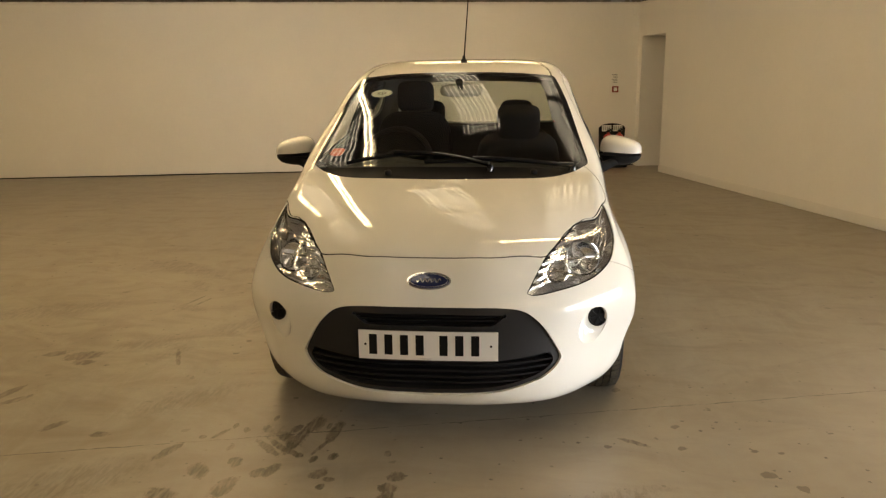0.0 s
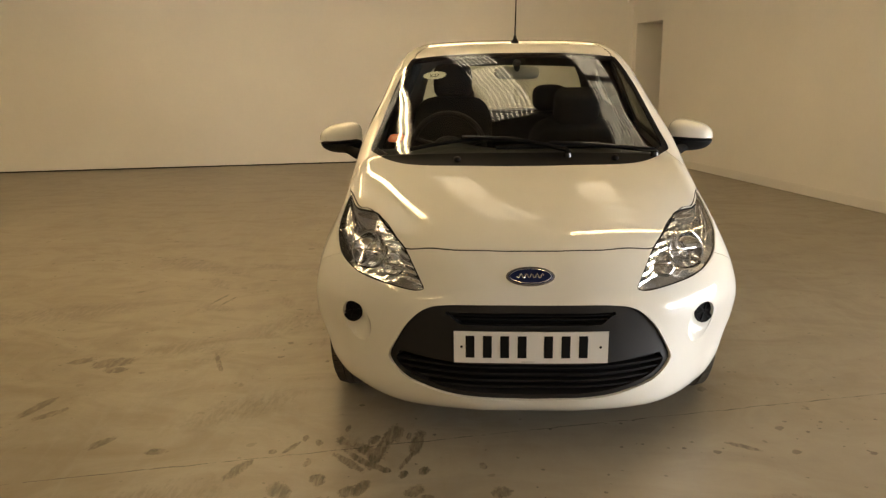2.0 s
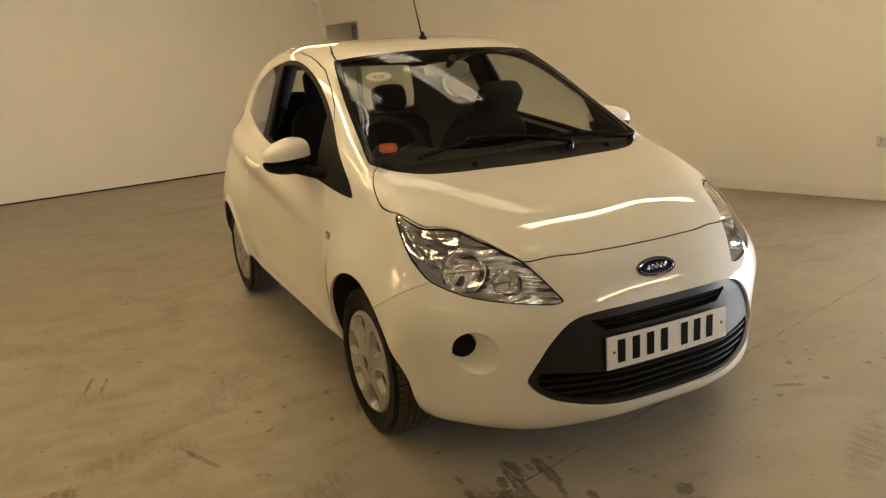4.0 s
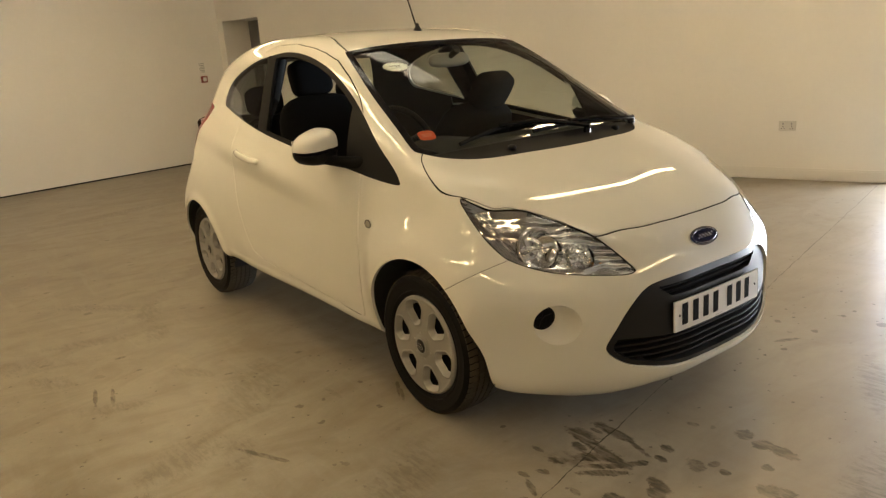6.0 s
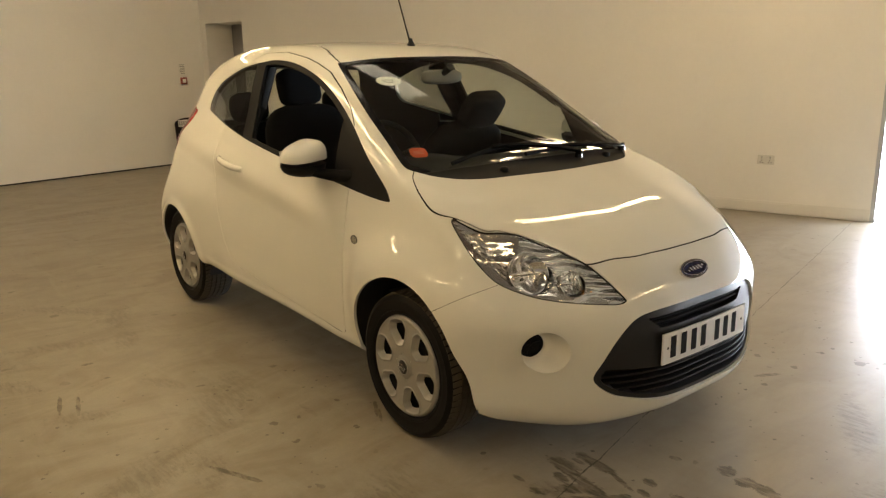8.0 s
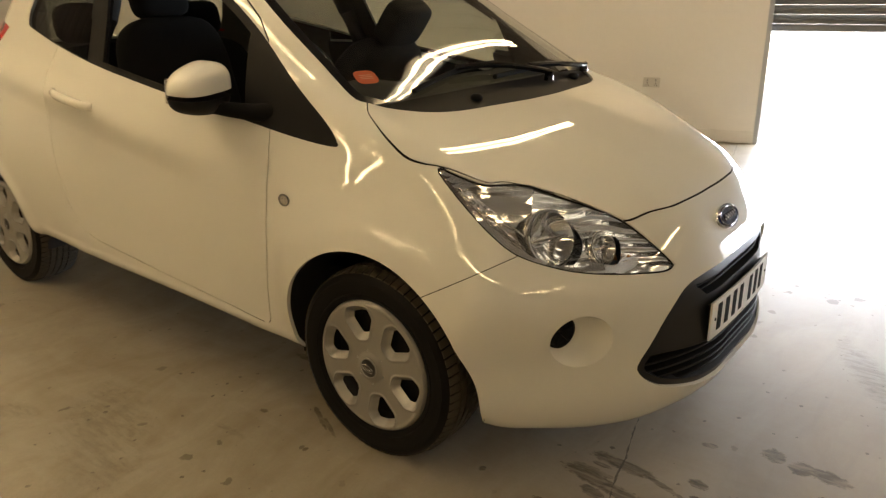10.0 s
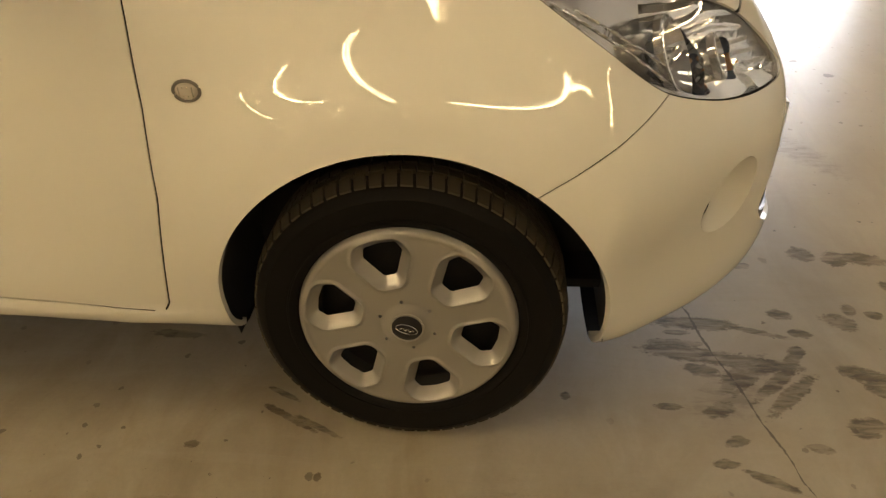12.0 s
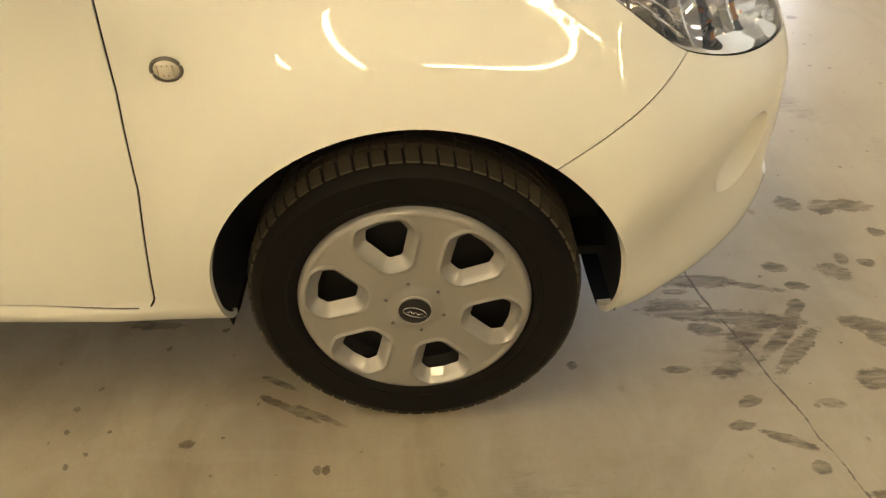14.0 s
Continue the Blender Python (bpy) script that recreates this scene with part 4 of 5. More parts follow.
def g_tail(p):
    return np.maximum(poly_dist(p[:, 1], p[:, 2], TAIL), 0.60 - np.abs(p[:, 0]))


def g_bumper_seam(p):
    d = 0.497 * (p[:, 1] + 0.417) + 0.868 * (p[:, 2] - 0.675)
    return np.where((p[:, 1] > -0.50) & (p[:, 1] < -0.17) & (np.abs(p[:, 0]) > 0.6), d, 1.0)


def g_bumper(p):
    return 0.497 * (p[:, 1] + 0.417) + 0.868 * (p[:, 2] - 0.675) + np.where(p[:, 1] > 0.0, 1.0, 0.0)


def g_roof(p):
    """The groove along the roof's edge."""
    return np.where((p[:, 1] > 0.80) & (p[:, 2] > 1.2), np.abs(p[:, 0]) - (0.505 - 0.075 * step(p[:, 1], 0.80, 1.15)), 1.0)


LAMP_BOWLS = (((0.600, -0.478, 0.722), 0.068, 0.045), ((0.497, -0.578, 0.690), 0.040, 0.035))    # place, radius, depth


def bowl_axis(c, s):
    """Where a reflector bowl stands behind the lens, and the way it faces."""
    n = skin_normals(np.array([[-c[0], c[1], c[2]]]))[0] * [-s, 1, 1]
    aim = (Vector(n) * 0.55 + Vector((0, -1, 0.10)) * 0.45).normalized()
    return Vector((c[0] * s, c[1], c[2])) - Vector(n) * 0.030, aim


def g_bowls(p):
    best = np.full(len(p), 1.0)
    for c, r, _ in LAMP_BOWLS:
        at, aim = (np.array(v) for v in bowl_axis(c, -1))
        q = p - at
        best = np.minimum(best, np.linalg.norm(q - (q @ aim)[:, None] * aim, axis=1) - r * 1.05)
    return np.where(g_lamp(p) < 0.01, best, 1.0)


skin_sheet = Sheet(*car_grid(), ray_project)
GAP, BONNET_GAP = 0.0018, 0.0021
for cut_line in (g_arch, g_lamp, lambda p: g_lamp(p) - 0.0038, g_bowls, g_screen, lambda p: g_screen(p) + 0.028, lambda p: np.where(g_screen(p) < 0.03, g_cowl(p), -1.0), g_side, lambda p: g_side(p) + 0.020,
        lambda p: np.where(g_side(p) < 0.03, p[:, 1] - 0.50 - 0.23 * (p[:, 2] - 1.0), 1.0), lambda p: np.where(g_side(p) < 0.03, p[:, 1] - 1.27 - 0.24 * (p[:, 2] - 1.065), 1.0),
        lambda p: np.where(g_side(p) < 0.03, p[:, 1] - 1.375 - 0.20 * (p[:, 2] - 1.065), 1.0), lambda p: g_bonnet(p) - BONNET_GAP, lambda p: g_bonnet(p) + BONNET_GAP, lambda p: g_bumper_seam(p) - 0.0011, lambda p: g_bumper_seam(p) + 0.0011,
        lambda p: g_door(p) - GAP, lambda p: g_door(p) + GAP, g_grille, g_slot, g_lower, g_fog, g_rear_glass, g_tail, lambda p: np.abs(g_roof(p)) - 0.004):
    skin_sheet.cut(cut_line)
normals = skin_normals(skin_sheet.places)
mid = skin_sheet.centres()
mid_n = skin_normals(mid)
region = np.full(len(mid), "quarter_panel", dtype=object)
region[g_bumper(mid) < 0] = "front_bumper"
region[(g_bumper(mid) >= 0) & (mid[:, 1] < 0.6)] = "front_wing"
region[(mid[:, 2] > 1.2) & (g_roof(mid) < 0)] = "roof"
region[g_door(mid) < 0] = "door"
region[g_bonnet(mid) < 0] = "bonnet"
for g, wide in ((g_bonnet, BONNET_GAP), (g_door, GAP)):
    region[np.abs(g(mid)) < wide] = "seam"
region[np.abs(g_roof(mid)) < 0.004] = "seam"
region[np.abs(g_bumper_seam(mid)) < 0.0011] = "seam"
region[g_tail(mid) < 0] = "tail_lamp"
region[g_rear_glass(mid) < 0] = "rear_window"
side = g_side(mid)
region[side < 0] = "window_frame"
_y, _z = mid[:, 1], mid[:, 2]
_tri = _y < 0.50 + 0.23 * (_z - 1.0)
_post0, _post1 = 1.27 + 0.24 * (_z - 1.065), 1.375 + 0.20 * (_z - 1.065)
region[(side < -0.020) & ~_tri & (_y < _post0)] = "door_window"
region[(side < 0) & (_y > _post1)] = "quarter_window"
region[(side < 0) & _tri] = "mirror_triangle"
scr = g_screen(mid)
region[scr < 0] = "screen_edge"
region[(scr < -0.028)] = "windscreen"
region[(scr < 0) & (g_cowl(mid) > 0)] = "scuttle_panel"
lamp_d = g_lamp(mid)
region[(lamp_d < 0.0038) & (scr > 0)] = "lamp_gasket"
region[lamp_d < 0] = "headlamp"
region[g_grille(mid) < 0] = "grille"
region[g_slot(mid) < 0] = "grille_slot"
region[g_lower(mid) < 0] = "lower_grille"
region[g_fog(mid) < 0] = "fog_recess"
region[(mid_n[:, 2] < -0.975) & (mid[:, 2] < 0.45) & (mid[:, 1] > -0.58)] = "underbody"
region[g_arch(mid) < 0] = "arch"
faces_of = {r: np.flatnonzero(region == r).tolist() for r in set(region)}

# ---- the car ----
car = tagged(new("car"), "white three-door hatchback parked on the concrete floor", "car")


def panel(name, key, mat, sides, label="", rim=0.012, offset=0.0, parent=None):
    return mesh_part(name, skin_sheet.mesh(name, faces_of.get(key, []), normals, sides, offset, rim), mat, parent or car, label)


bonnet = panel("bonnet", "bonnet", paint, (-1, 1))
front_bumper = panel("front_bumper", "front_bumper", paint, (-1, 1))
roof = panel("roof", "roof", paint, (-1, 1))
windscreen = panel("windscreen", "windscreen", glass, (-1, 1), "clear laminated windscreen", rim=0)
panel("screen_edge", "screen_edge", gloss_black, (-1, 1), "black printed windscreen border", rim=0.004, parent=windscreen)
scuttle = panel("scuttle_panel", "scuttle_panel", black_plastic, (-1, 1), "black plastic scuttle panel under the windscreen", offset=0.008)
panel("rear_window", "rear_window", glass, (-1, 1), rim=0)
for lo, hi in ((-9, 2.3), (2.3, 9)):
    _under = [n for n in faces_of["underbody"] if lo <= mid[n, 1] < hi]
    for s in (-1, 1):
        mesh_part("underbody", skin_sheet.mesh("underbody", _under, normals, (s,), 0.0, 0.0), black_plastic, car, "dark underbody")
gap = {"bonnet_gap": [], "bonnet_front_gap": [], "door_gap": [], "bumper_gap": [], "roof_gap": []}
for n in faces_of["seam"]:
    q = mid[n:n + 1]
    gap["roof_gap" if abs(g_roof(q)[0]) < 0.004 and q[0, 2] > 1.2 else "bumper_gap" if abs(g_bumper_seam(q)[0]) < 0.0011 else ("bonnet_front_gap" if q[0, 1] < -0.50 else "bonnet_gap") if abs(g_bonnet(q)[0]) < BONNET_GAP else "door_gap"].append(n)
for name, sides in (("bonnet_gap", ((-1,), (1,))), ("bonnet_front_gap", ((-1, 1),)), ("door_gap", ((-1,), (1,))), ("bumper_gap", ((-1,), (1,))), ("roof_gap", ((-1,), (1,)))):
    for side_set in sides:
        mesh_part(name.replace("front_", ""), skin_sheet.mesh(name, gap[name], normals, side_set, 0.003, 0.0), gap_dark, car, "dark shut line")
grille = panel("grille", "grille", grille_black, (-1, 1), "satin black plastic front grille", rim=0.035, offset=0.011)
for s in (-1, 1):
    panel("front_wing", "front_wing", paint, (s,))
    panel("quarter_panel", "quarter_panel", paint, (s,))
    door = panel("door", "door", paint, (s,))
    panel("window_frame", "window_frame", black_plastic, (s,), "matt black window frame", offset=0.004, parent=door)
    panel("mirror_triangle", "mirror_triangle", black_plastic, (s,), "black plastic triangle below the pillar", offset=0.001, parent=door)
    if s > 0:
        panel("door_window", "door_window", glass, (s,), rim=0, offset=0.006, parent=door)
    panel("quarter_window", "quarter_window", tinted, (s,), "tinted rear quarter window", rim=0.004, offset=0.002)
    panel("tail_lamp", "tail_lamp", red_lens, (s,), "red tail lamp lens")


dark = [n for k in ("roof", "quarter_panel", "seam", "front_wing", "tail_lamp") for n in faces_of[k] if mid[n, 1] > 0.1]
_me = skin_sheet.mesh("headlining", [n for n in dark if mid[n, 2] > 0.75 and mid[n, 1] > 0.35 or (mid[n, 2] > 1.02 and mid[n, 1] > 0.1)], normals, (-1, 1), 0.028, 0.0)
mesh_part("headlining", _me, lining_grey, car, "grey-brown cabin lining")
_card = [n for n in faces_of["door"] if mid[n, 2] < 1.06]
for s in (-1, 1):
    mesh_part("door_card", skin_sheet.mesh("door_card", _card, normals, (s,), 0.05, 0.0), cabin_black, car, "black moulded door trim")
_card = [n for n in faces_of["door"] + faces_of["window_frame"] if mid[n, 2] >= 1.06]
for s in (-1, 1):
    mesh_part("door_frame_trim", skin_sheet.mesh("door_frame_trim", _card, normals, (s,), 0.025, 0.0), cabin_black, car, "black inner window frame")


# ---- the car's fittings ----
def skin_at(o, d):
    """The skin's place along d from a point inside."""
    d = np.array([d], float)
    return cast(np.array([o], float), d / np.linalg.norm(d))[0]


def front_at(x, z):
    return skin_at((x, -0.2, z), (0, -1, 0))


def top_at(x, y):
    return skin_at((x, y, 0.7), (0, 0, 1))


def side_at(y, z, s=-1):
    return skin_at((0.1 * s, y, z), (s, 0, 0))


def superellipsoid(bm, half, power=0.7, nu=24, nv=14, m=None, keep=None):
    """A rounded block; keep(z) picks the rows that are kept."""
    f = lambda v: math.copysign(abs(v) ** power, v)
    rows = []
    for j in range(nv + 1):
        t = -math.pi / 2 + math.pi * j / nv
        if keep and not keep(f(math.sin(t)) * half[2]):
            continue
        rows.append([bm.verts.new((half[0] * f(math.cos(t)) * f(math.cos(math.tau * i / nu)), half[1] * f(math.cos(t)) * f(math.sin(math.tau * i / nu)), half[2] * f(math.sin(t)))) for i in range(nu)])
    for a, b in zip(rows, rows[1:]):
        for i in range(nu):
            bm.faces.new((a[i], a[(i + 1) % nu], b[(i + 1) % nu], b[i]))
    for row in (rows[0], rows[-1]):
        bm.faces.new(row if row is rows[-1] else row[::-1])
    if m:
        bmesh.ops.transform(bm, matrix=m, verts=[v for r in rows for v in r])
    bmesh.ops.remove_doubles(bm, verts=bm.verts[:], dist=1e-5)


# wheel wells
for wy, az, ar in ARCHES:
    for s in (-1, 1):
        bm = bmesh.new()
        rings = []
        for k in range(33):
            t = radians(-13 + 206 * k / 32)
            y, z = wy + (ar + 0.006) * math.cos(t), az + (ar + 0.006) * math.sin(t)
            out = min(max(abs(side_at(y, z)[0]) - 0.010, 0.70), 0.81) if z > 0.27 else 0.735
            rings.append([bm.verts.new((s * x, y, z)) for x in (0.50, 0.60, 0.69, out)])
        for a, b in zip(rings, rings[1:]):
            for i in range(3):
                bm.faces.new((a[i], a[i + 1], b[i + 1], b[i]))
        bm.faces.new([r[0] for r in rings])
        smooth(part("wheel_well", bm, liner_black, car, "black moulded wheel-arch liner"))

# wheels: steel disc, tyre, cover with six windows, cap
TYRE_R, COVER_R = 0.289, 0.200


def wheel_windows(y, z):
    best = np.full(len(y), 1.0)
    shape = np.array([(0.108, -0.007), (0.108, 0.007), (0.146, 0.028), (0.157, 0.024), (0.160, 0.0), (0.157, -0.024), (0.146, -0.028)])
    for k in range(6):
        t = radians(-15 + 60 * k)
        c, s = math.cos(t), math.sin(t)
        best = np.minimum(best, poly_dist(z * c - y * s, -y * c - z * s, shape) - 0.0075)
    return best


def cover_height(y, z):
    r = np.hypot(y, z)
    d = wheel_windows(y, z)
    x = -0.079 + 0.002 * (r / COVER_R) ** 2 - 0.006 * (1 - step(r, 0.028, 0.05))
    x = x + 0.019 * np.clip(1 - d / 0.0165, 0, 1.1) - 0.0032 * np.exp(-(((d - 0.0185) / 0.0034) ** 2))
    return x + 0.020 * step(r, 0.190, 0.206) ** 2 - 0.002 * np.exp(-(((r - 0.189) / 0.005) ** 2))


def cover_project(q):
    return np.stack([cover_height(q[:, 0], q[:, 1]), q[:, 0], q[:, 1]], 1)


_n, _rr = 288, np.concatenate([[0.004], np.linspace(0.012, COVER_R, 84)])
cover_sheet = Sheet([(r * math.sin(math.tau * k / _n), r * math.cos(math.tau * k / _n)) for r in _rr for k in range(_n)],
    [[i * _n + k, (i + 1) * _n + k, (i + 1) * _n + (k + 1) % _n, i * _n + (k + 1) % _n] for i in range(len(_rr) - 1) for k in range(_n)], cover_project)
cover_sheet.cut(lambda p: wheel_windows(p[:, 1], p[:, 2]))


def bolt_holes(p):
    return np.min([np.hypot(p[:, 1] - 0.052 * math.sin(radians(9 + 60 * k)), p[:, 2] - 0.052 * math.cos(radians(9 + 60 * k))) for k in range(6)], 0) - 0.0034


cover_sheet.cut(bolt_holes)
cover_sheet.cut(lambda p: wheel_windows(p[:, 1], p[:, 2]) - 0.0165)
_c = cover_sheet.centres()
_e = 4e-4
_q = cover_sheet.places[:, 1:]
_g = np.stack([-np.ones(len(_q)), (cover_height(_q[:, 0] + _e, _q[:, 1]) - cover_height(_q[:, 0] - _e, _q[:, 1])) / (2 * _e), (cover_height(_q[:, 0], _q[:, 1] + _e) - cover_height(_q[:, 0], _q[:, 1] - _e)) / (2 * _e)], 1)
_g /= np.linalg.norm(_g, axis=1)[:, None]
cover_mesh = cover_sheet.mesh("wheel_cover", np.flatnonzero((wheel_windows(_c[:, 1], _c[:, 2]) > 0) & (bolt_holes(_c) > 0)).tolist(), _g, (-1,), 0.0, 0.010, seam_x=False)


def tyre_mesh():
    bm = bmesh.new()
    R = TYRE_R
    lathe(bm, [(0.190, -0.050), (0.199, -0.066), (0.208, -0.0745), (0.216, -0.0765), (0.2165, -0.0785), (0.219, -0.0785), (0.220, -0.077), (0.238, -0.0815), (0.256, -0.080), (0.2585, -0.0808), (0.261, -0.0795), (0.272, -0.0735), (0.2795, -0.066),
        (R - 0.008, -0.058), (R - 0.008, 0.092), (0.272, 0.107), (0.24, 0.112), (0.2, 0.10), (0.19, 0.085)], 120)
    return bm


def tread_mesh():
    bm, R, n = bmesh.new(), TYRE_R, 68
    for k in range(n):
        for x0, x1, lean in ((-0.0690, -0.036, 0.25), (0.054, 0.102, -0.25)):
            t0 = math.tau * (k + 0.07) / n
            t1 = math.tau * (k + 0.86) / n
            vs = []
            for r in (R - 0.012, R):
                for t, x in ((t0, x0), (t1, x0), (t1, x1), (t0, x1)):
                    tt = t + lean * 0.055 * (x - x0) / (x1 - x0)
                    rr = r - (0.0085 if (x < -0.06 or x > 0.09) and r == R else 0.0)
                    vs.append(bm.verts.new((x, rr * math.sin(tt), rr * math.cos(tt))))
            bm.faces.new((vs[4], vs[5], vs[6], vs[7]))
            for i in range(4):
                bm.faces.new((vs[i], vs[(i + 1) % 4], vs[4 + (i + 1) % 4], vs[4 + i]))
    for x0, x1 in ((-0.030, -0.008), (-0.002, 0.020), (0.026, 0.048)):
        for k in range(n):
            t0, t1 = math.tau * (k + 0.06) / n, math.tau * (k + 0.94) / n
            vs = [bm.verts.new((x, r * math.sin(t), r * math.cos(t))) for r in (R - 0.012, R) for t, x in ((t0, x0), (t1, x0), (t1 + 0.015, x1), (t0 + 0.015, x1))]
            bm.faces.new((vs[4], vs[5], vs[6], vs[7]))
            for i in range(4):
                bm.faces.new((vs[i], vs[(i + 1) % 4], vs[4 + (i + 1) % 4], vs[4 + i]))
    bmesh.ops.recalc_face_normals(bm, faces=bm.faces[:])
    return bm


bm = bmesh.new()
lathe(bm, [(0.02, -0.042), (0.06, -0.045), (0.09, -0.035), (0.13, -0.038), (0.165, -0.030), (0.18, -0.04), (0.192, -0.055), (0.185, 0.06), (0.10, 0.05), (0.02, 0.05)], 64)
wheel = smooth(part("wheel", bm, steel_black, car, "black steel wheel"))
smooth(part("tyre", tyre_mesh(), rubber, wheel, "dusty black tyre"), 35)
tagged(part("tread", tread_mesh(), tread_rubber, wheel, "dusty worn block tread"), kind="stuff")
mesh_part("wheel_cover", cover_mesh, silver, wheel, "silver plastic wheel cover with six windows")
bm = bmesh.new()
lathe(bm, [(0.0005, -0.0915), (0.012, -0.0912), (0.022, -0.0898), (0.0285, -0.0865)], 40)
cap = smooth(part("centre_cap", bm, cap_black, wheel, "black centre cap with a plain silver oval"))
bm = bmesh.new()
tube(bm, [(-0.0925 + 0.0016 * abs(math.sin(t)), 0.020 * math.cos(t), 0.0095 * math.sin(t)) for t in (math.tau * k / 32 for k in range(33))], 0.0011, 6)
tube(bm, [(-0.0926, -0.013 + 0.026 * k / 12, 0.0025 * math.sin(k * 1.5)) for k in range(13)], 0.0014, 6)
for k in range(2):
    bmesh.ops.rotate(bm, cent=(0, 0, 0), matrix=Matrix.Rotation(radians(9), 3, "X"), verts=bm.verts[:])
oval = part("centre_cap", bm, chrome, wheel, "plain silver oval")
bm = bmesh.new()
tube(bm, [(-0.087, 0.0295 * math.cos(t), 0.0295 * math.sin(t)) for t in (math.tau * k / 40 for k in range(41))], 0.0022, 6)
part("cap_ring", bm, silver, wheel)
for wy in WHEEL_Y:
    for s in (-1, 1):
        m = pose((0.675 if wy > 1 else 0.709) * s, wy, WHEEL_Z, 14 if wy > 1 else 0, 0, 0 if s < 0 else 180)
        if wy < 1 and s < 0:
            wheel.matrix_basis = m
        else:
            copy_thing(wheel, m)

# head lamps
def lamp_depth(p):
    return np.clip(-g_lamp(p) * 1.3 + 0.006, 0.006, 0.05)


_bowl_d = g_bowls(mid)
_back = [n for n in faces_of["headlamp"] if _bowl_d[n] > 0]
_u = (np.abs(mid[:, 0]) + mid[:, 1])
for s in (-1, 1):
    head = mesh_part("headlamp", skin_sheet.mesh("headlamp", faces_of["headlamp"], normals, (s,), 0.0005, 0.0), lens, car, "clear almond-shaped headlamp with chrome reflectors")
    mesh_part("lamp_gasket", skin_sheet.mesh("lamp_gasket", faces_of["lamp_gasket"], normals, (s,), 0.004, 0.03), gap_dark, head, "black lamp surround")
    mesh_part("lamp_housing", skin_sheet.mesh("lamp_housing", [n for n in _back if _u[n] <= 0.17], normals, (s,), lamp_depth, 0.0), lamp_chrome, head, "rippled chrome lamp housing")
    mesh_part("lamp_wing", skin_sheet.mesh("lamp_wing", [n for n in _back if _u[n] > 0.17], normals, (s,), lamp_depth, 0.0), lamp_dark, head, "dark grey chrome lamp corner")
    mesh_part("lamp_back", skin_sheet.mesh("lamp_back", [n for n in faces_of["headlamp"] if _bowl_d[n] < 0.012], normals, (s,), 0.085, 0.0), lamp_chrome, head, "chrome back of the lamp")
    for c, r, depth in LAMP_BOWLS:
        at, aim = bowl_axis(c, s)
        bm = bmesh.new()
        lathe(bm, [(0.008, depth * 0.95), (r * 0.35, depth * 0.8), (r * 0.7, depth * 0.42), (r * 0.93, 0.004), (r, -0.003), (r * 1.06, -0.002), (r * 1.08, 0.012)], 48)
        lathe(bm, [(0.0005, 0.012), (0.006, 0.013), (0.009, 0.02), (0.009, depth)], 20)
        ob = smooth(part("reflector", bm, bowl_chrome, head, "round chrome reflector bowl"))
        ob.matrix_basis = Matrix.Translation(at) @ aim.to_track_quat("-X", "Z").to_matrix().to_4x4()
        bm = bmesh.new()
        lathe(bm, [(r * 1.07, 0.008), (r * 1.08, -0.001), (r * 1.12, 0.000), (r * 1.14, 0.012)], 48)
        ring = smooth(part("bowl_ring", bm, lamp_dark, ob, "grey chrome ring round the bowl"))
        bm = bmesh.new()
        box(bm, (0.004, -r * 0.94, -0.0035), (0.012, r * 0.94, 0.0035), None, 0.001)
        smooth(part("bulb_shield", bm, lamp_dark, ob, "grey bulb shield bar"))
    c = np.array([-0.425, -0.612, 0.652])
    n = skin_normals(c[None])[0]
    p = (c - 0.022 * n) * [-s, 1, 1]
    bm = bmesh.new()
    bmesh.ops.create_uvsphere(bm, u_segments=16, v_segments=10, radius=0.017, matrix=Matrix.Translation(p))
    smooth(part("indicator_bulb", bm, amber, head, "amber indicator bulb"))
    bm = bmesh.new()
    for k, (u0, z0, u1, z1) in enumerate(((0.45, 0.835, 0.23, 0.700), (0.40, 0.822, 0.20, 0.712))):
        pts = []
        for i in range(9):
            u, z = u0 + (u1 - u0) * i / 8, z0 + (z1 - z0) * i / 8
            q = skin_at((-0.3, u - 0.3, z), (-HALF, -HALF, 0))
            q = q - 0.016 * skin_normals(q[None])[0]
            pts.append(q * [-s, 1, 1])
        tube(bm, pts, 0.0028, 6)
    part("lamp_strip", bm, lamp_chrome, head, "bright chrome strips")

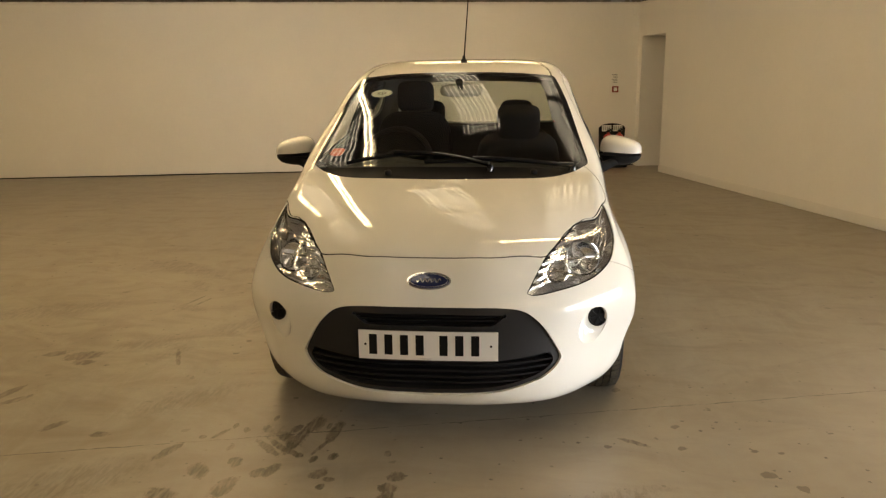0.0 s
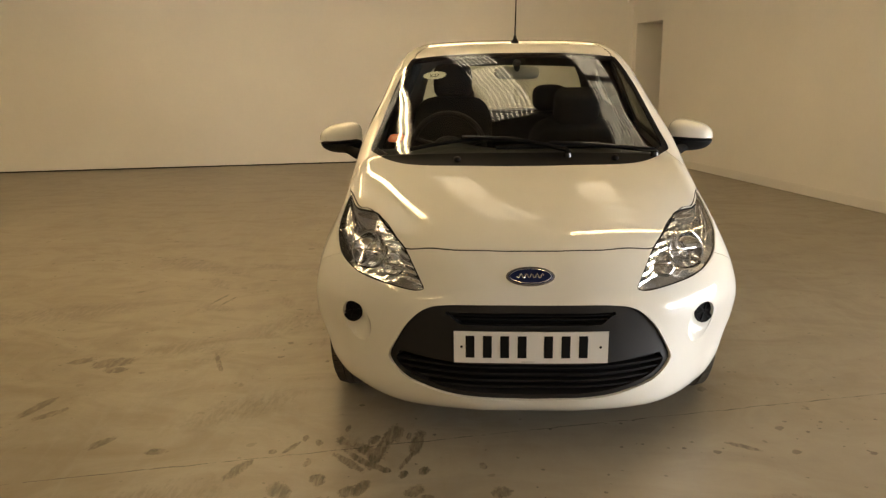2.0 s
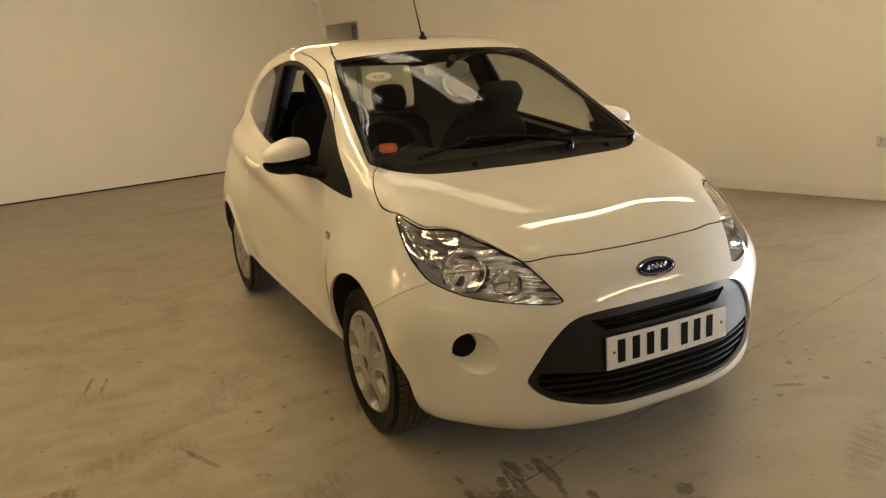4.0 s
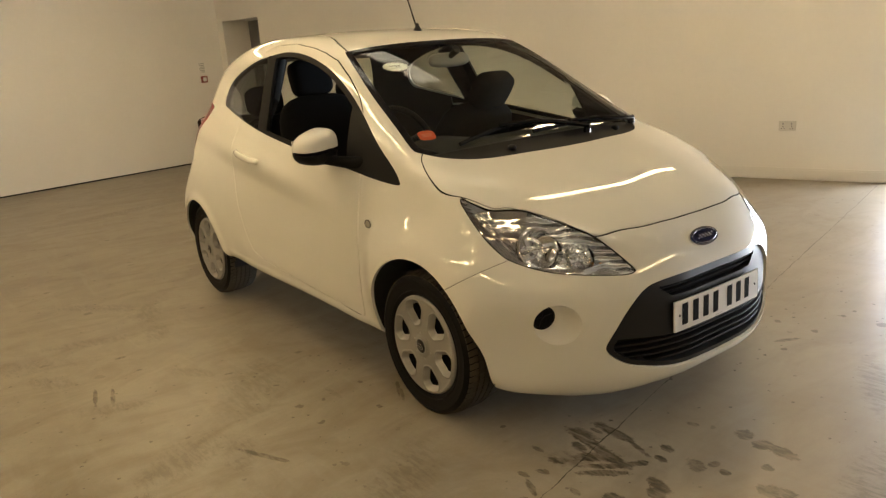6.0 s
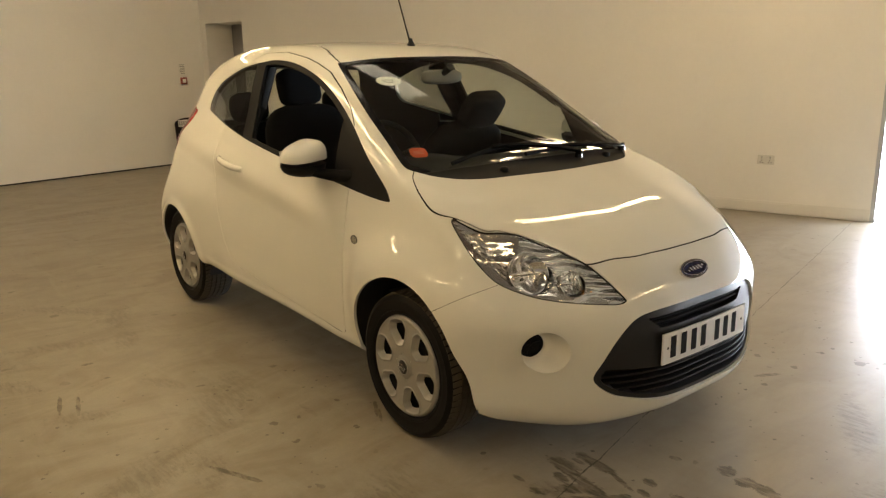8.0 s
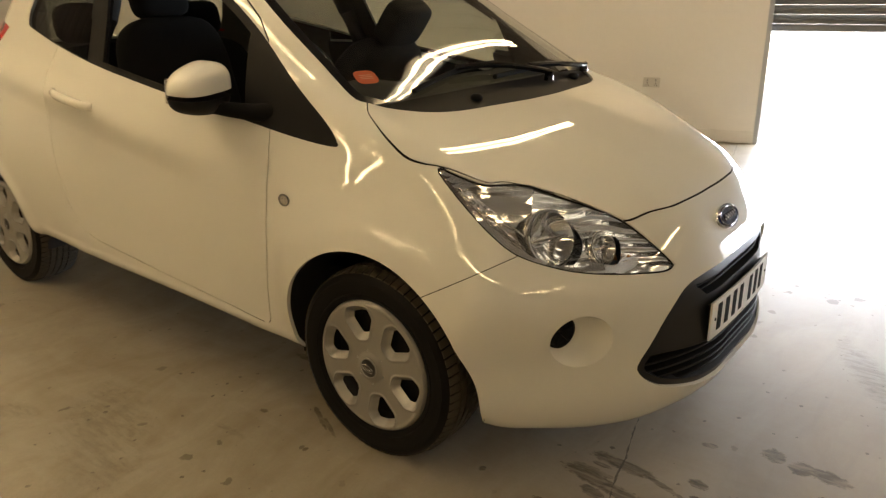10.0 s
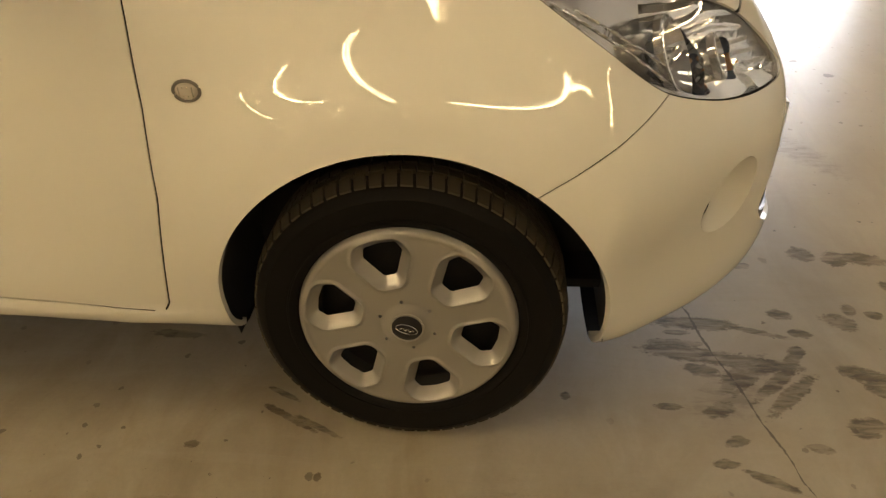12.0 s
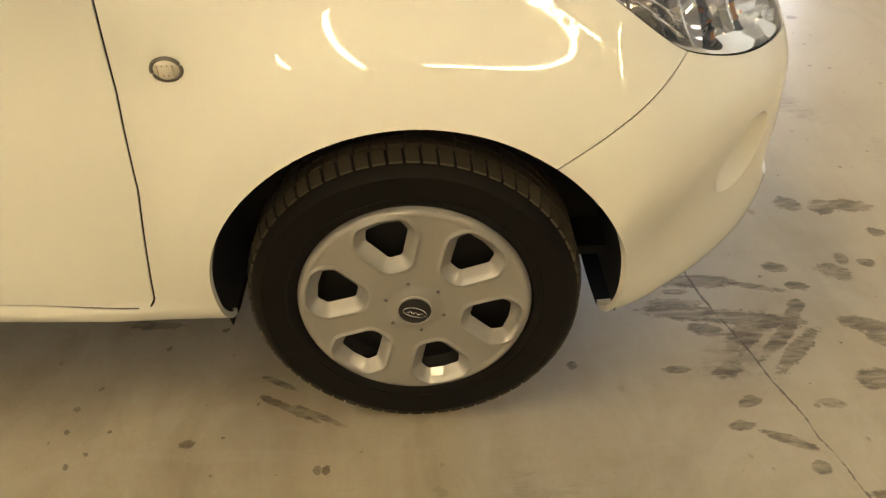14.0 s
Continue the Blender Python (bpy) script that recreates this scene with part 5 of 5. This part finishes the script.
# fog-lamp blanks in scooped recesses
for s in (-1, 1):
    ring0 = []
    for k in range(40):
        t = math.tau * k / 40
        u, z = (FOG_C[0] + FOG_R[0] * math.cos(t)) / HALF, FOG_C[1] + FOG_R[1] * math.sin(t)
        ring0.append(skin_at((-0.3, u - 0.3, z), (-HALF, -HALF, 0)) * [-s, 1, 1])
    ring0 = np.array(ring0)
    fc, fr, lean = np.array([0.647 * s, -0.532, 0.487]), 0.042, math.tan(radians(24))
    ring2 = np.array([[fc[0] - s * fr * -math.cos(math.tau * k / 40), fc[1] + lean * fr * math.cos(math.tau * k / 40), fc[2] + fr * math.sin(math.tau * k / 40)] for k in range(40)])
    bm = bmesh.new()
    rows = []
    for q in np.linspace(0, 1, 9):
        ease = 1 - (1 - q) ** 2.2
        row = ring0 * (1 - q) + ring2 * q
        row[:, 1] = ring0[:, 1] * (1 - ease) + ring2[:, 1] * ease
        rows.append([bm.verts.new(v) for v in row])
    for a, b in zip(rows, rows[1:]):
        for i in range(40):
            bm.faces.new((a[i], b[i], b[(i + 1) % 40], a[(i + 1) % 40]) if s > 0 else (a[(i + 1) % 40], b[(i + 1) % 40], b[i], a[i]))
    bmesh.ops.recalc_face_normals(bm, faces=bm.faces[:])
    if sum(f.normal.y for f in bm.faces) > 0:
        bmesh.ops.reverse_faces(bm, faces=bm.faces[:])
    scoop = smooth(part("fog_recess", bm, paint, front_bumper), 60)
    bm = bmesh.new()
    lathe(bm, [(0.001, 0.006), (0.034, 0.006), (0.0385, -0.001), (0.0425, 0.0), (0.0425, 0.02)], 32)
    blank = smooth(part("fog_blank", bm, black_plastic, front_bumper, "black plastic fog-lamp blank with radial ribs"))
    blank.matrix_basis = Matrix.Translation(fc + [0, -0.002, 0]) @ pose(0, 0, 0, 0, 0, 90 + 24 * s)
    for k in range(6):
        bm = bmesh.new()
        box(bm, (-0.001, -0.0025, 0.004), (0.006, 0.0025, 0.036), Matrix.Rotation(math.tau * k / 6 + 0.3, 4, "X"))
        part("rib", bm, black_plastic, blank)

# grille: recess backs and slats
panel("slot_back", "grille_slot", gap_dark, (-1, 1), "dark upper intake", rim=0, offset=0.045, parent=grille)
panel("lower_back", "lower_grille", gap_dark, (-1, 1), "dark lower intake", rim=0, offset=0.045, parent=grille)


def half_span(poly, z):
    x = np.linspace(0, 0.55, 400)
    inside = poly_dist(x, np.full(400, z), poly) < 0
    return x[inside].max()


for poly, levels, tall in ((SLOT, (0.540, 0.527), 0.0035), (LOWER, (0.364, 0.341, 0.318, 0.296), 0.0045)):
    for z in levels:
        span = half_span(poly, z) - 0.003
        bm = bmesh.new()
        prev = None
        for k in range(33):
            x = -span + 2 * span * k / 32
            y = front_at(x, z)[1] + 0.021
            sec = [bm.verts.new(v) for v in ((x, y, z + tall * 0.6), (x, y - 0.002, z), (x, y, z - tall), (x, y + 0.025, z - tall), (x, y + 0.025, z + tall))]
            if prev:
                for i in range(5):
                    bm.faces.new((prev[i], sec[i], sec[(i + 1) % 5], prev[(i + 1) % 5]))
            prev = sec
        bmesh.ops.recalc_face_normals(bm, faces=bm.faces[:])
        part("slat", bm, black_plastic, grille, "thin black grille slat")

# number plate with plain bars, gently bowed
def bowed(bm, x0, x1, z0, z1, front, back, steps=1):
    """A slab that follows the plate's bow; front and back: metres behind the plate's face."""
    prev = None
    for k in range(steps + 1):
        x = x0 + (x1 - x0) * k / steps
        y = -0.791 + 0.12 * x * x
        sec = [bm.verts.new((x, y + d, z)) for d, z in ((front, z0), (front, z1), (back, z1), (back, z0))]
        if prev:
            for i in range(4):
                bm.faces.new((prev[i], sec[i], sec[(i + 1) % 4], prev[(i + 1) % 4]))
        else:
            bm.faces.new(sec)
        prev = sec
    bm.faces.new(prev[::-1])
    bmesh.ops.recalc_face_normals(bm, faces=bm.faces[:])


bm = bmesh.new()
bowed(bm, -0.26, 0.26, 0.383, 0.494, 0.0, 0.006, 20)
plate = part("number_plate", bm, plate_white, car, "white front number plate with plain black bars")
bm = bmesh.new()
bowed(bm, -0.235, 0.235, 0.40, 0.478, 0.006, 0.032, 20)
part("plate_pad", bm, grille_black, plate)
for k in range(7):
    x = -0.205 + 0.0585 * k + (0.030 if k > 3 else 0)
    bm = bmesh.new()
    bowed(bm, x - 0.0150, x + 0.0150, 0.402, 0.480, -0.0012, 0.002, 2)
    part("bar", bm, gap_dark, plate)
for x in (-0.234, 0.234):
    bm = bmesh.new()
    lathe(bm, [(0.0005, -0.0015), (0.003, -0.0015), (0.0045, -0.0005), (0.0045, 0.003)], 12, pose(x, -0.792 + 0.12 * x * x, 0.440, 0, 0, 90))
    part("screw", bm, gap_dark, plate)
bm = bmesh.new()
bowed(bm, -0.03, 0.012, 0.3875, 0.3895, -0.0008, 0.002, 2)
part("bar", bm, tape_grey, plate)

# oval badge
n = skin_normals(np.array([[0.0, -0.714, 0.666]]))[0]
bm = bmesh.new()
def ellipse_disc(bm, w, h, x0, x1, rise=0.0):
    a = [bm.verts.new((x0, w * math.cos(math.tau * k / 48), h * math.sin(math.tau * k / 48))) for k in range(48)]
    b = [bm.verts.new((x1, 0.96 * w * math.cos(math.tau * k / 48), 0.94 * h * math.sin(math.tau * k / 48))) for k in range(48)]
    for k in range(48):
        bm.faces.new((a[k], a[(k + 1) % 48], b[(k + 1) % 48], b[k]))
    top = bm.verts.new((x1 - rise, 0, 0))
    for k in range(48):
        bm.faces.new((b[k], b[(k + 1) % 48], top))


ellipse_disc(bm, 0.086, 0.037, 0.012, -0.006, 0.002)
badge = smooth(part("badge", bm, chrome, car, "chrome-rimmed dark blue oval badge"))
badge.matrix_basis = Matrix.Translation((0, -0.714, 0.666)) @ Vector(n).to_track_quat("-X", "Z").to_matrix().to_4x4()
bm = bmesh.new()
ellipse_disc(bm, 0.0775, 0.0305, -0.004, -0.0085, 0.002)
smooth(part("badge_field", bm, badge_blue, badge, "dark blue enamel field"))
bm = bmesh.new()
tube(bm, [(-0.0100, 0.070 * math.cos(t), 0.0255 * math.sin(t)) for t in (math.tau * k / 48 for k in range(49))], 0.0011, 6)
tube(bm, [(-0.0112, -0.045 + 0.09 * k / 24, 0.008 * math.sin(k * 1.3)) for k in range(25)], 0.0024, 6)
part("badge_line", bm, chrome, badge, "plain silver line")

# mirrors
def taper(bm, m, s):
    """Narrows a mirror's shell towards its outer end."""
    back = m.inverted()
    for v in bm.verts:
        q = back @ v.co
        out = q.x * s / 0.108
        q.z = q.z * (1 - 0.22 * out) - 0.006 * out
        q.y *= 1 - 0.15 * out
        v.co = m @ q


for s in (-1, 1):
    m = pose(0.858 * s, 0.565, 1.030, 4, 0, 22 * s * -1)
    bm = bmesh.new()
    superellipsoid(bm, (0.104, 0.070, 0.072), 0.68, 32, 24, m, keep=lambda z: z > -0.012)
    taper(bm, m, s)
    mirror = smooth(part("door_mirror", bm, paint, car, "white door mirror with a black lower shell"), 60)
    bm = bmesh.new()
    superellipsoid(bm, (0.1025, 0.0685, 0.071), 0.68, 32, 24, m, keep=lambda z: z < -0.006)
    taper(bm, m, s)
    smooth(part("lower_shell", bm, black_plastic, mirror, "black plastic lower shell"), 60)
    bm = bmesh.new()
    box(bm, (-0.070, 0.050, -0.036), (0.070, 0.0620, 0.036), m, 0.004)
    part("mirror_glass", bm, chrome, mirror, "mirror glass")
    bm = bmesh.new()
    tube(bm, [(0.85 * s, 0.55, 0.985), (0.80 * s, 0.51, 0.972), (0.755 * s, 0.44, 0.962), (0.700 * s, 0.37, 0.965)], [0.018, 0.022, 0.026, 0.030], 14)
    smooth(part("mirror_arm", bm, gap_dark, mirror))
    # door handle and side repeater
    pts = []
    for y, out in ((1.285, 0.0), (1.30, 0.012), (1.34, 0.022), (1.42, 0.026), (1.50, 0.022), (1.545, 0.012), (1.56, 0.0)):
        q = side_at(y, 0.917 + 0.10 * (y - 1.285), s)
        pts.append((q[0] + s * out, q[1], q[2]))
    bm = bmesh.new()
    tube(bm, pts, [0.010, 0.013, 0.014, 0.0145, 0.014, 0.013, 0.010], 12)
    bmesh.ops.scale(bm, vec=(1, 1, 1.25), space=Matrix.Translation((0, 0, -0.93)), verts=bm.verts[:])
    smooth(part("door_handle", bm, paint, car, "body-coloured pull handle"))
    q = side_at(0.303, 0.728, s)
    bm = bmesh.new()
    superellipsoid(bm, (0.007, 0.019, 0.0145), 1.0, 20, 10, Matrix.Translation(q))
    repeater = smooth(part("side_repeater", bm, repeater_lens, car, "clear oval side repeater lamp"))
    bm = bmesh.new()
    tube(bm, [(q[0] + s * 0.001, q[1] + 0.0205 * math.cos(t), q[2] + 0.016 * math.sin(t)) for t in (math.tau * k / 28 for k in range(29))], 0.0028, 8)
    smooth(part("bezel", bm, bezel_grey, repeater, "dark grey bezel"))
    for k in range(4):
        bm = bmesh.new()
        y = q[1] - 0.0105 + 0.007 * k
        box(bm, (q[0] + s * 0.0050 - 0.0012, y - 0.0008, q[2] - 0.008), (q[0] + s * 0.0050 + 0.0012, y + 0.0008, q[2] + 0.008), bevel=0.0005)
        part("rib", bm, chrome, repeater)

# wipers, washer jets
def on_screen(x, y, lift):
    q = top_at(x, y)
    return q + lift * skin_normals(q[None])[0]


for blade, arm in ((((-0.47, 0.080), (-0.24, 0.098), (-0.02, 0.098)), ((-0.245, 0.098), (-0.02, 0.072), (0.16, 0.030), (0.20, 0.015))),
        (((-0.10, 0.045), (0.12, 0.055), (0.34, 0.085)), ((0.12, 0.055), (0.35, 0.060), (0.52, 0.065), (0.575, 0.075)))):
    bm = bmesh.new()
    pts = [on_screen(x, y, 0.012) for x, y in catmull(blade, 6)]
    tube(bm, pts, 0.0085, 8)
    wiper = part("wiper", bm, gap_dark, car, "black windscreen wiper")
    bm = bmesh.new()
    tube(bm, [on_screen(x, y, 0.026) for x, y in catmull(arm, 6)], 0.0100, 8)
    q = on_screen(*arm[-1], 0.012)
    lathe(bm, [(0.001, -0.012), (0.012, -0.010), (0.016, 0.0), (0.017, 0.016)], 16, Matrix.Translation(q) @ pose(0, 0, 0, 0, 90, 0))
    part("wiper_arm", bm, gloss_black, wiper, "glossy black wiper arm")
for x in (-0.265, 0.40):
    q = on_screen(x, -0.005 if x < 0 else 0.02, 0.0)
    bm = bmesh.new()
    superellipsoid(bm, (0.016, 0.020, 0.013), 0.9, 16, 10, Matrix.Translation(q))
    smooth(part("washer_jet", bm, black_plastic, car, "black washer jet"))

# aerial
q = top_at(0.02, 0.976)
bm = bmesh.new()
lathe(bm, [(0.022, -0.004), (0.018, 0.010), (0.010, 0.022), (0.007, 0.036), (0.0005, 0.038)], 20, Matrix.Translation(q) @ pose(0, 0, 0, 0, -90, 0))
aerial = smooth(part("aerial", bm, black_plastic, car, "black rod aerial on the roof"))
bm = bmesh.new()
top = Vector(q) + Vector((0.02, 0.235, 0.50))
tube(bm, [Vector(q) + Vector((0, 0.01, 0.02)), Vector(q).lerp(top, 0.5), top], [0.0042, 0.0035, 0.0028], 8)
part("rod", bm, gap_dark, aerial)

# stickers inside the windscreen
bm = bmesh.new()
outline = []
for k in range(28):
    r = 1.0 if k % 2 else 0.86
    outline.append((0.062 * r * math.cos(math.tau * k / 28), 0.042 * r * math.sin(math.tau * k / 28)))
q = on_screen(-0.390, 0.600, -0.006)
n = Vector(skin_normals(q[None])[0])
up = (Vector((0, 0, 1)) - n * n.z).normalized()
face = Matrix((up.cross(n), up, n)).transposed().to_4x4()
prism(bm, outline, 0.001, Matrix.Translation(q) @ face)
price = part("paper_sticker", bm, paper, car, "white starburst paper sticker with black marks")
bm = bmesh.new()
for k, (x0, y0, x1, y1) in enumerate(((-0.025, 0.010, -0.018, -0.006), (-0.018, -0.006, -0.010, 0.011), (-0.002, 0.010, 0.004, 0.010), (0.004, 0.010, 0.004, -0.008), (0.014, 0.010, 0.022, -0.003), (0.022, 0.010, 0.014, -0.004), (-0.018, -0.014, 0.018, -0.015))):
    d = Vector((x1 - x0, y1 - y0, 0))
    box(bm, (0, -0.0016, 0.0012), (d.length, 0.0016, 0.0018), Matrix.Translation(q) @ face @ Matrix.Translation((x0, y0, 0)) @ Matrix.Rotation(math.atan2(d.y, d.x), 4, "Z"))
part("bar", bm, gap_dark, price)
q = on_screen(-0.545, 0.190, -0.006)
n = Vector(skin_normals(q[None])[0])
up = (Vector((0, 0, 1)) - n * n.z).normalized()
face = Matrix((up.cross(n), up, n)).transposed().to_4x4()
bm = bmesh.new()
prism(bm, [(0.036 * math.copysign(abs(math.cos(t)) ** 0.6, math.cos(t)), 0.030 * math.copysign(abs(math.sin(t)) ** 0.6, math.sin(t))) for t in (math.tau * k / 32 for k in range(32))], 0.001, Matrix.Translation(q) @ face)
red_disc = part("red_sticker", bm, sticker_red, car, "orange-red round sticker with pale bars")
bm = bmesh.new()
for y in (-0.008, 0.0, 0.008):
    box(bm, (-0.022, y - 0.0016, 0.0012), (0.022, y + 0.0016, 0.0018), Matrix.Translation(q) @ face)
part("bar", bm, sticker_pale, red_disc)

# ---- the cabin ----
def seat(s, slid, tip):
    """slid: metres forward; tip: how far the backrest leans forward, degrees."""
    bm = bmesh.new()
    superellipsoid(bm, (0.24, 0.27, 0.10), 0.55, 24, 12, pose(0.33 * s, 1.12 - slid, 0.56, 6))
    ob = smooth(part("seat", bm, seat_cloth, car, "black cloth front seat"), 60)
    back = pose(0.33 * s, 1.33 - slid, 0.60, tip)
    bm = bmesh.new()
    superellipsoid(bm, (0.240, 0.080, 0.325), 0.50, 24, 14, back @ Matrix.Translation((0, 0, 0.295)))
    smooth(part("backrest", bm, seat_cloth, ob), 60)
    bm = bmesh.new()
    superellipsoid(bm, (0.118, 0.052, 0.098), 0.45, 24, 12, back @ Matrix.Translation((0, 0.0, 0.718)))
    smooth(part("headrest", bm, seat_cloth, ob), 60)
    for x in (-0.055, 0.055):
        bm = bmesh.new()
        tube(bm, [back @ Vector((x, 0, 0.55)), back @ Vector((x, 0, 0.66))], 0.006, 8)
        part("headrest_post", bm, chrome, ob, "bright steel headrest post")


seat(-1, 0.0, -16)
seat(1, 0.10, 38)
bm = bmesh.new()
superellipsoid(bm, (0.58, 0.09, 0.27), 0.4, 32, 12, pose(0, 2.12, 0.80, -14))
superellipsoid(bm, (0.58, 0.24, 0.09), 0.4, 32, 10, pose(0, 1.90, 0.58))
bench = smooth(part("rear_bench", bm, seat_cloth, car, "black cloth rear bench"), 60)
for x in (-0.32, 0.32):
    bm = bmesh.new()
    superellipsoid(bm, (0.12, 0.05, 0.09), 0.6, 20, 10, pose(x, 2.18, 1.16, -10))
    smooth(part("headrest", bm, seat_cloth, bench), 60)
bm = bmesh.new()
prev = None
for k in range(25):
    x = -0.66 + 1.32 * k / 24
    bow = 0.16 * x * x
    hood = 0.035 * math.exp(-(((x + 0.33) / 0.16) ** 2))
    sec = [bm.verts.new((x, y + bow * w, z + hood * h)) for y, z, w, h in ((0.06, 0.93, 1, 0), (0.14, 0.965, 1, 0), (0.30, 0.985, 0.6, 0.5), (0.42, 0.985, 0.2, 1), (0.50, 0.955, 0, 1), (0.54, 0.88, 0, 0.2), (0.50, 0.70, 0, 0), (0.46, 0.50, 0, 0), (0.06, 0.50, 0, 0))]
    if prev:
        for i in range(9):
            bm.faces.new((prev[i], sec[i], sec[(i + 1) % 9], prev[(i + 1) % 9]))
    prev = sec
bmesh.ops.recalc_face_normals(bm, faces=bm.faces[:])
smooth(part("dashboard", bm, cabin_black, car, "black moulded dashboard"))
bm = bmesh.new()
m = Matrix.Translation((-0.33, 0.70, 0.965)) @ pose(0, 0, 0, 68)
tube(bm, [m @ Vector((0.183 * math.cos(t), 0.183 * math.sin(t), 0)) for t in (math.tau * k / 48 for k in range(49))], 0.015, 10, cap=False)
for t in (0.25, math.pi - 0.25, math.pi * 1.5):
    tube(bm, [m @ Vector((0.05 * math.cos(t), 0.05 * math.sin(t), -0.02)), m @ Vector((0.18 * math.cos(t), 0.18 * math.sin(t), 0))], 0.016, 8)
superellipsoid(bm, (0.075, 0.065, 0.03), 0.8, 20, 10, m @ Matrix.Translation((0, 0, -0.01)))
tube(bm, [m @ Vector((0, 0, -0.02)), (-0.33, 0.50, 0.86)], 0.04, 12)
smooth(part("steering_wheel", bm, cabin_black, car, "black three-spoke steering wheel"), 60)
bm = bmesh.new()
superellipsoid(bm, (0.115, 0.022, 0.034), 0.6, 24, 12, pose(0.02, 0.735, 1.338, -12, 0, -6))
rear_view = smooth(part("rear_view_mirror", bm, mirror_grey, car, "grey-backed rear-view mirror on the windscreen"), 60)
bm = bmesh.new()
tube(bm, [(0.02, 0.725, 1.35), (0.015, 0.66, 1.385)], [0.012, 0.02], 10)
part("stem", bm, cabin_black, rear_view)
bm = bmesh.new()
box(bm, (-0.62, 0.55, 0.31), (0.62, 2.50, 0.34))
box(bm, (-0.60, 0.08, 0.28), (0.60, 0.12, 0.93))
box(bm, (-0.62, 2.48, 0.28), (0.62, 2.52, 0.98))
box(bm, (-0.60, -0.50, 0.24), (0.60, 0.10, 0.26))
part("floor_pan", bm, cabin_black, car, "dark carpeted floor")
for s in (-1, 1):
    bm = bmesh.new()
    pts = [side_at(y, z, s) * [1, 1, 1] for y, z in ((1.40, 0.75), (1.36, 1.0), (1.385, 1.2), (1.42, 1.40))]
    tube(bm, [(q[0] - 0.055 * s, q[1] + 0.02, q[2]) for q in pts], [0.05, 0.045, 0.045, 0.05], 10)
    smooth(part("door_pillar", bm, cabin_black, car, "black trimmed door pillar"))
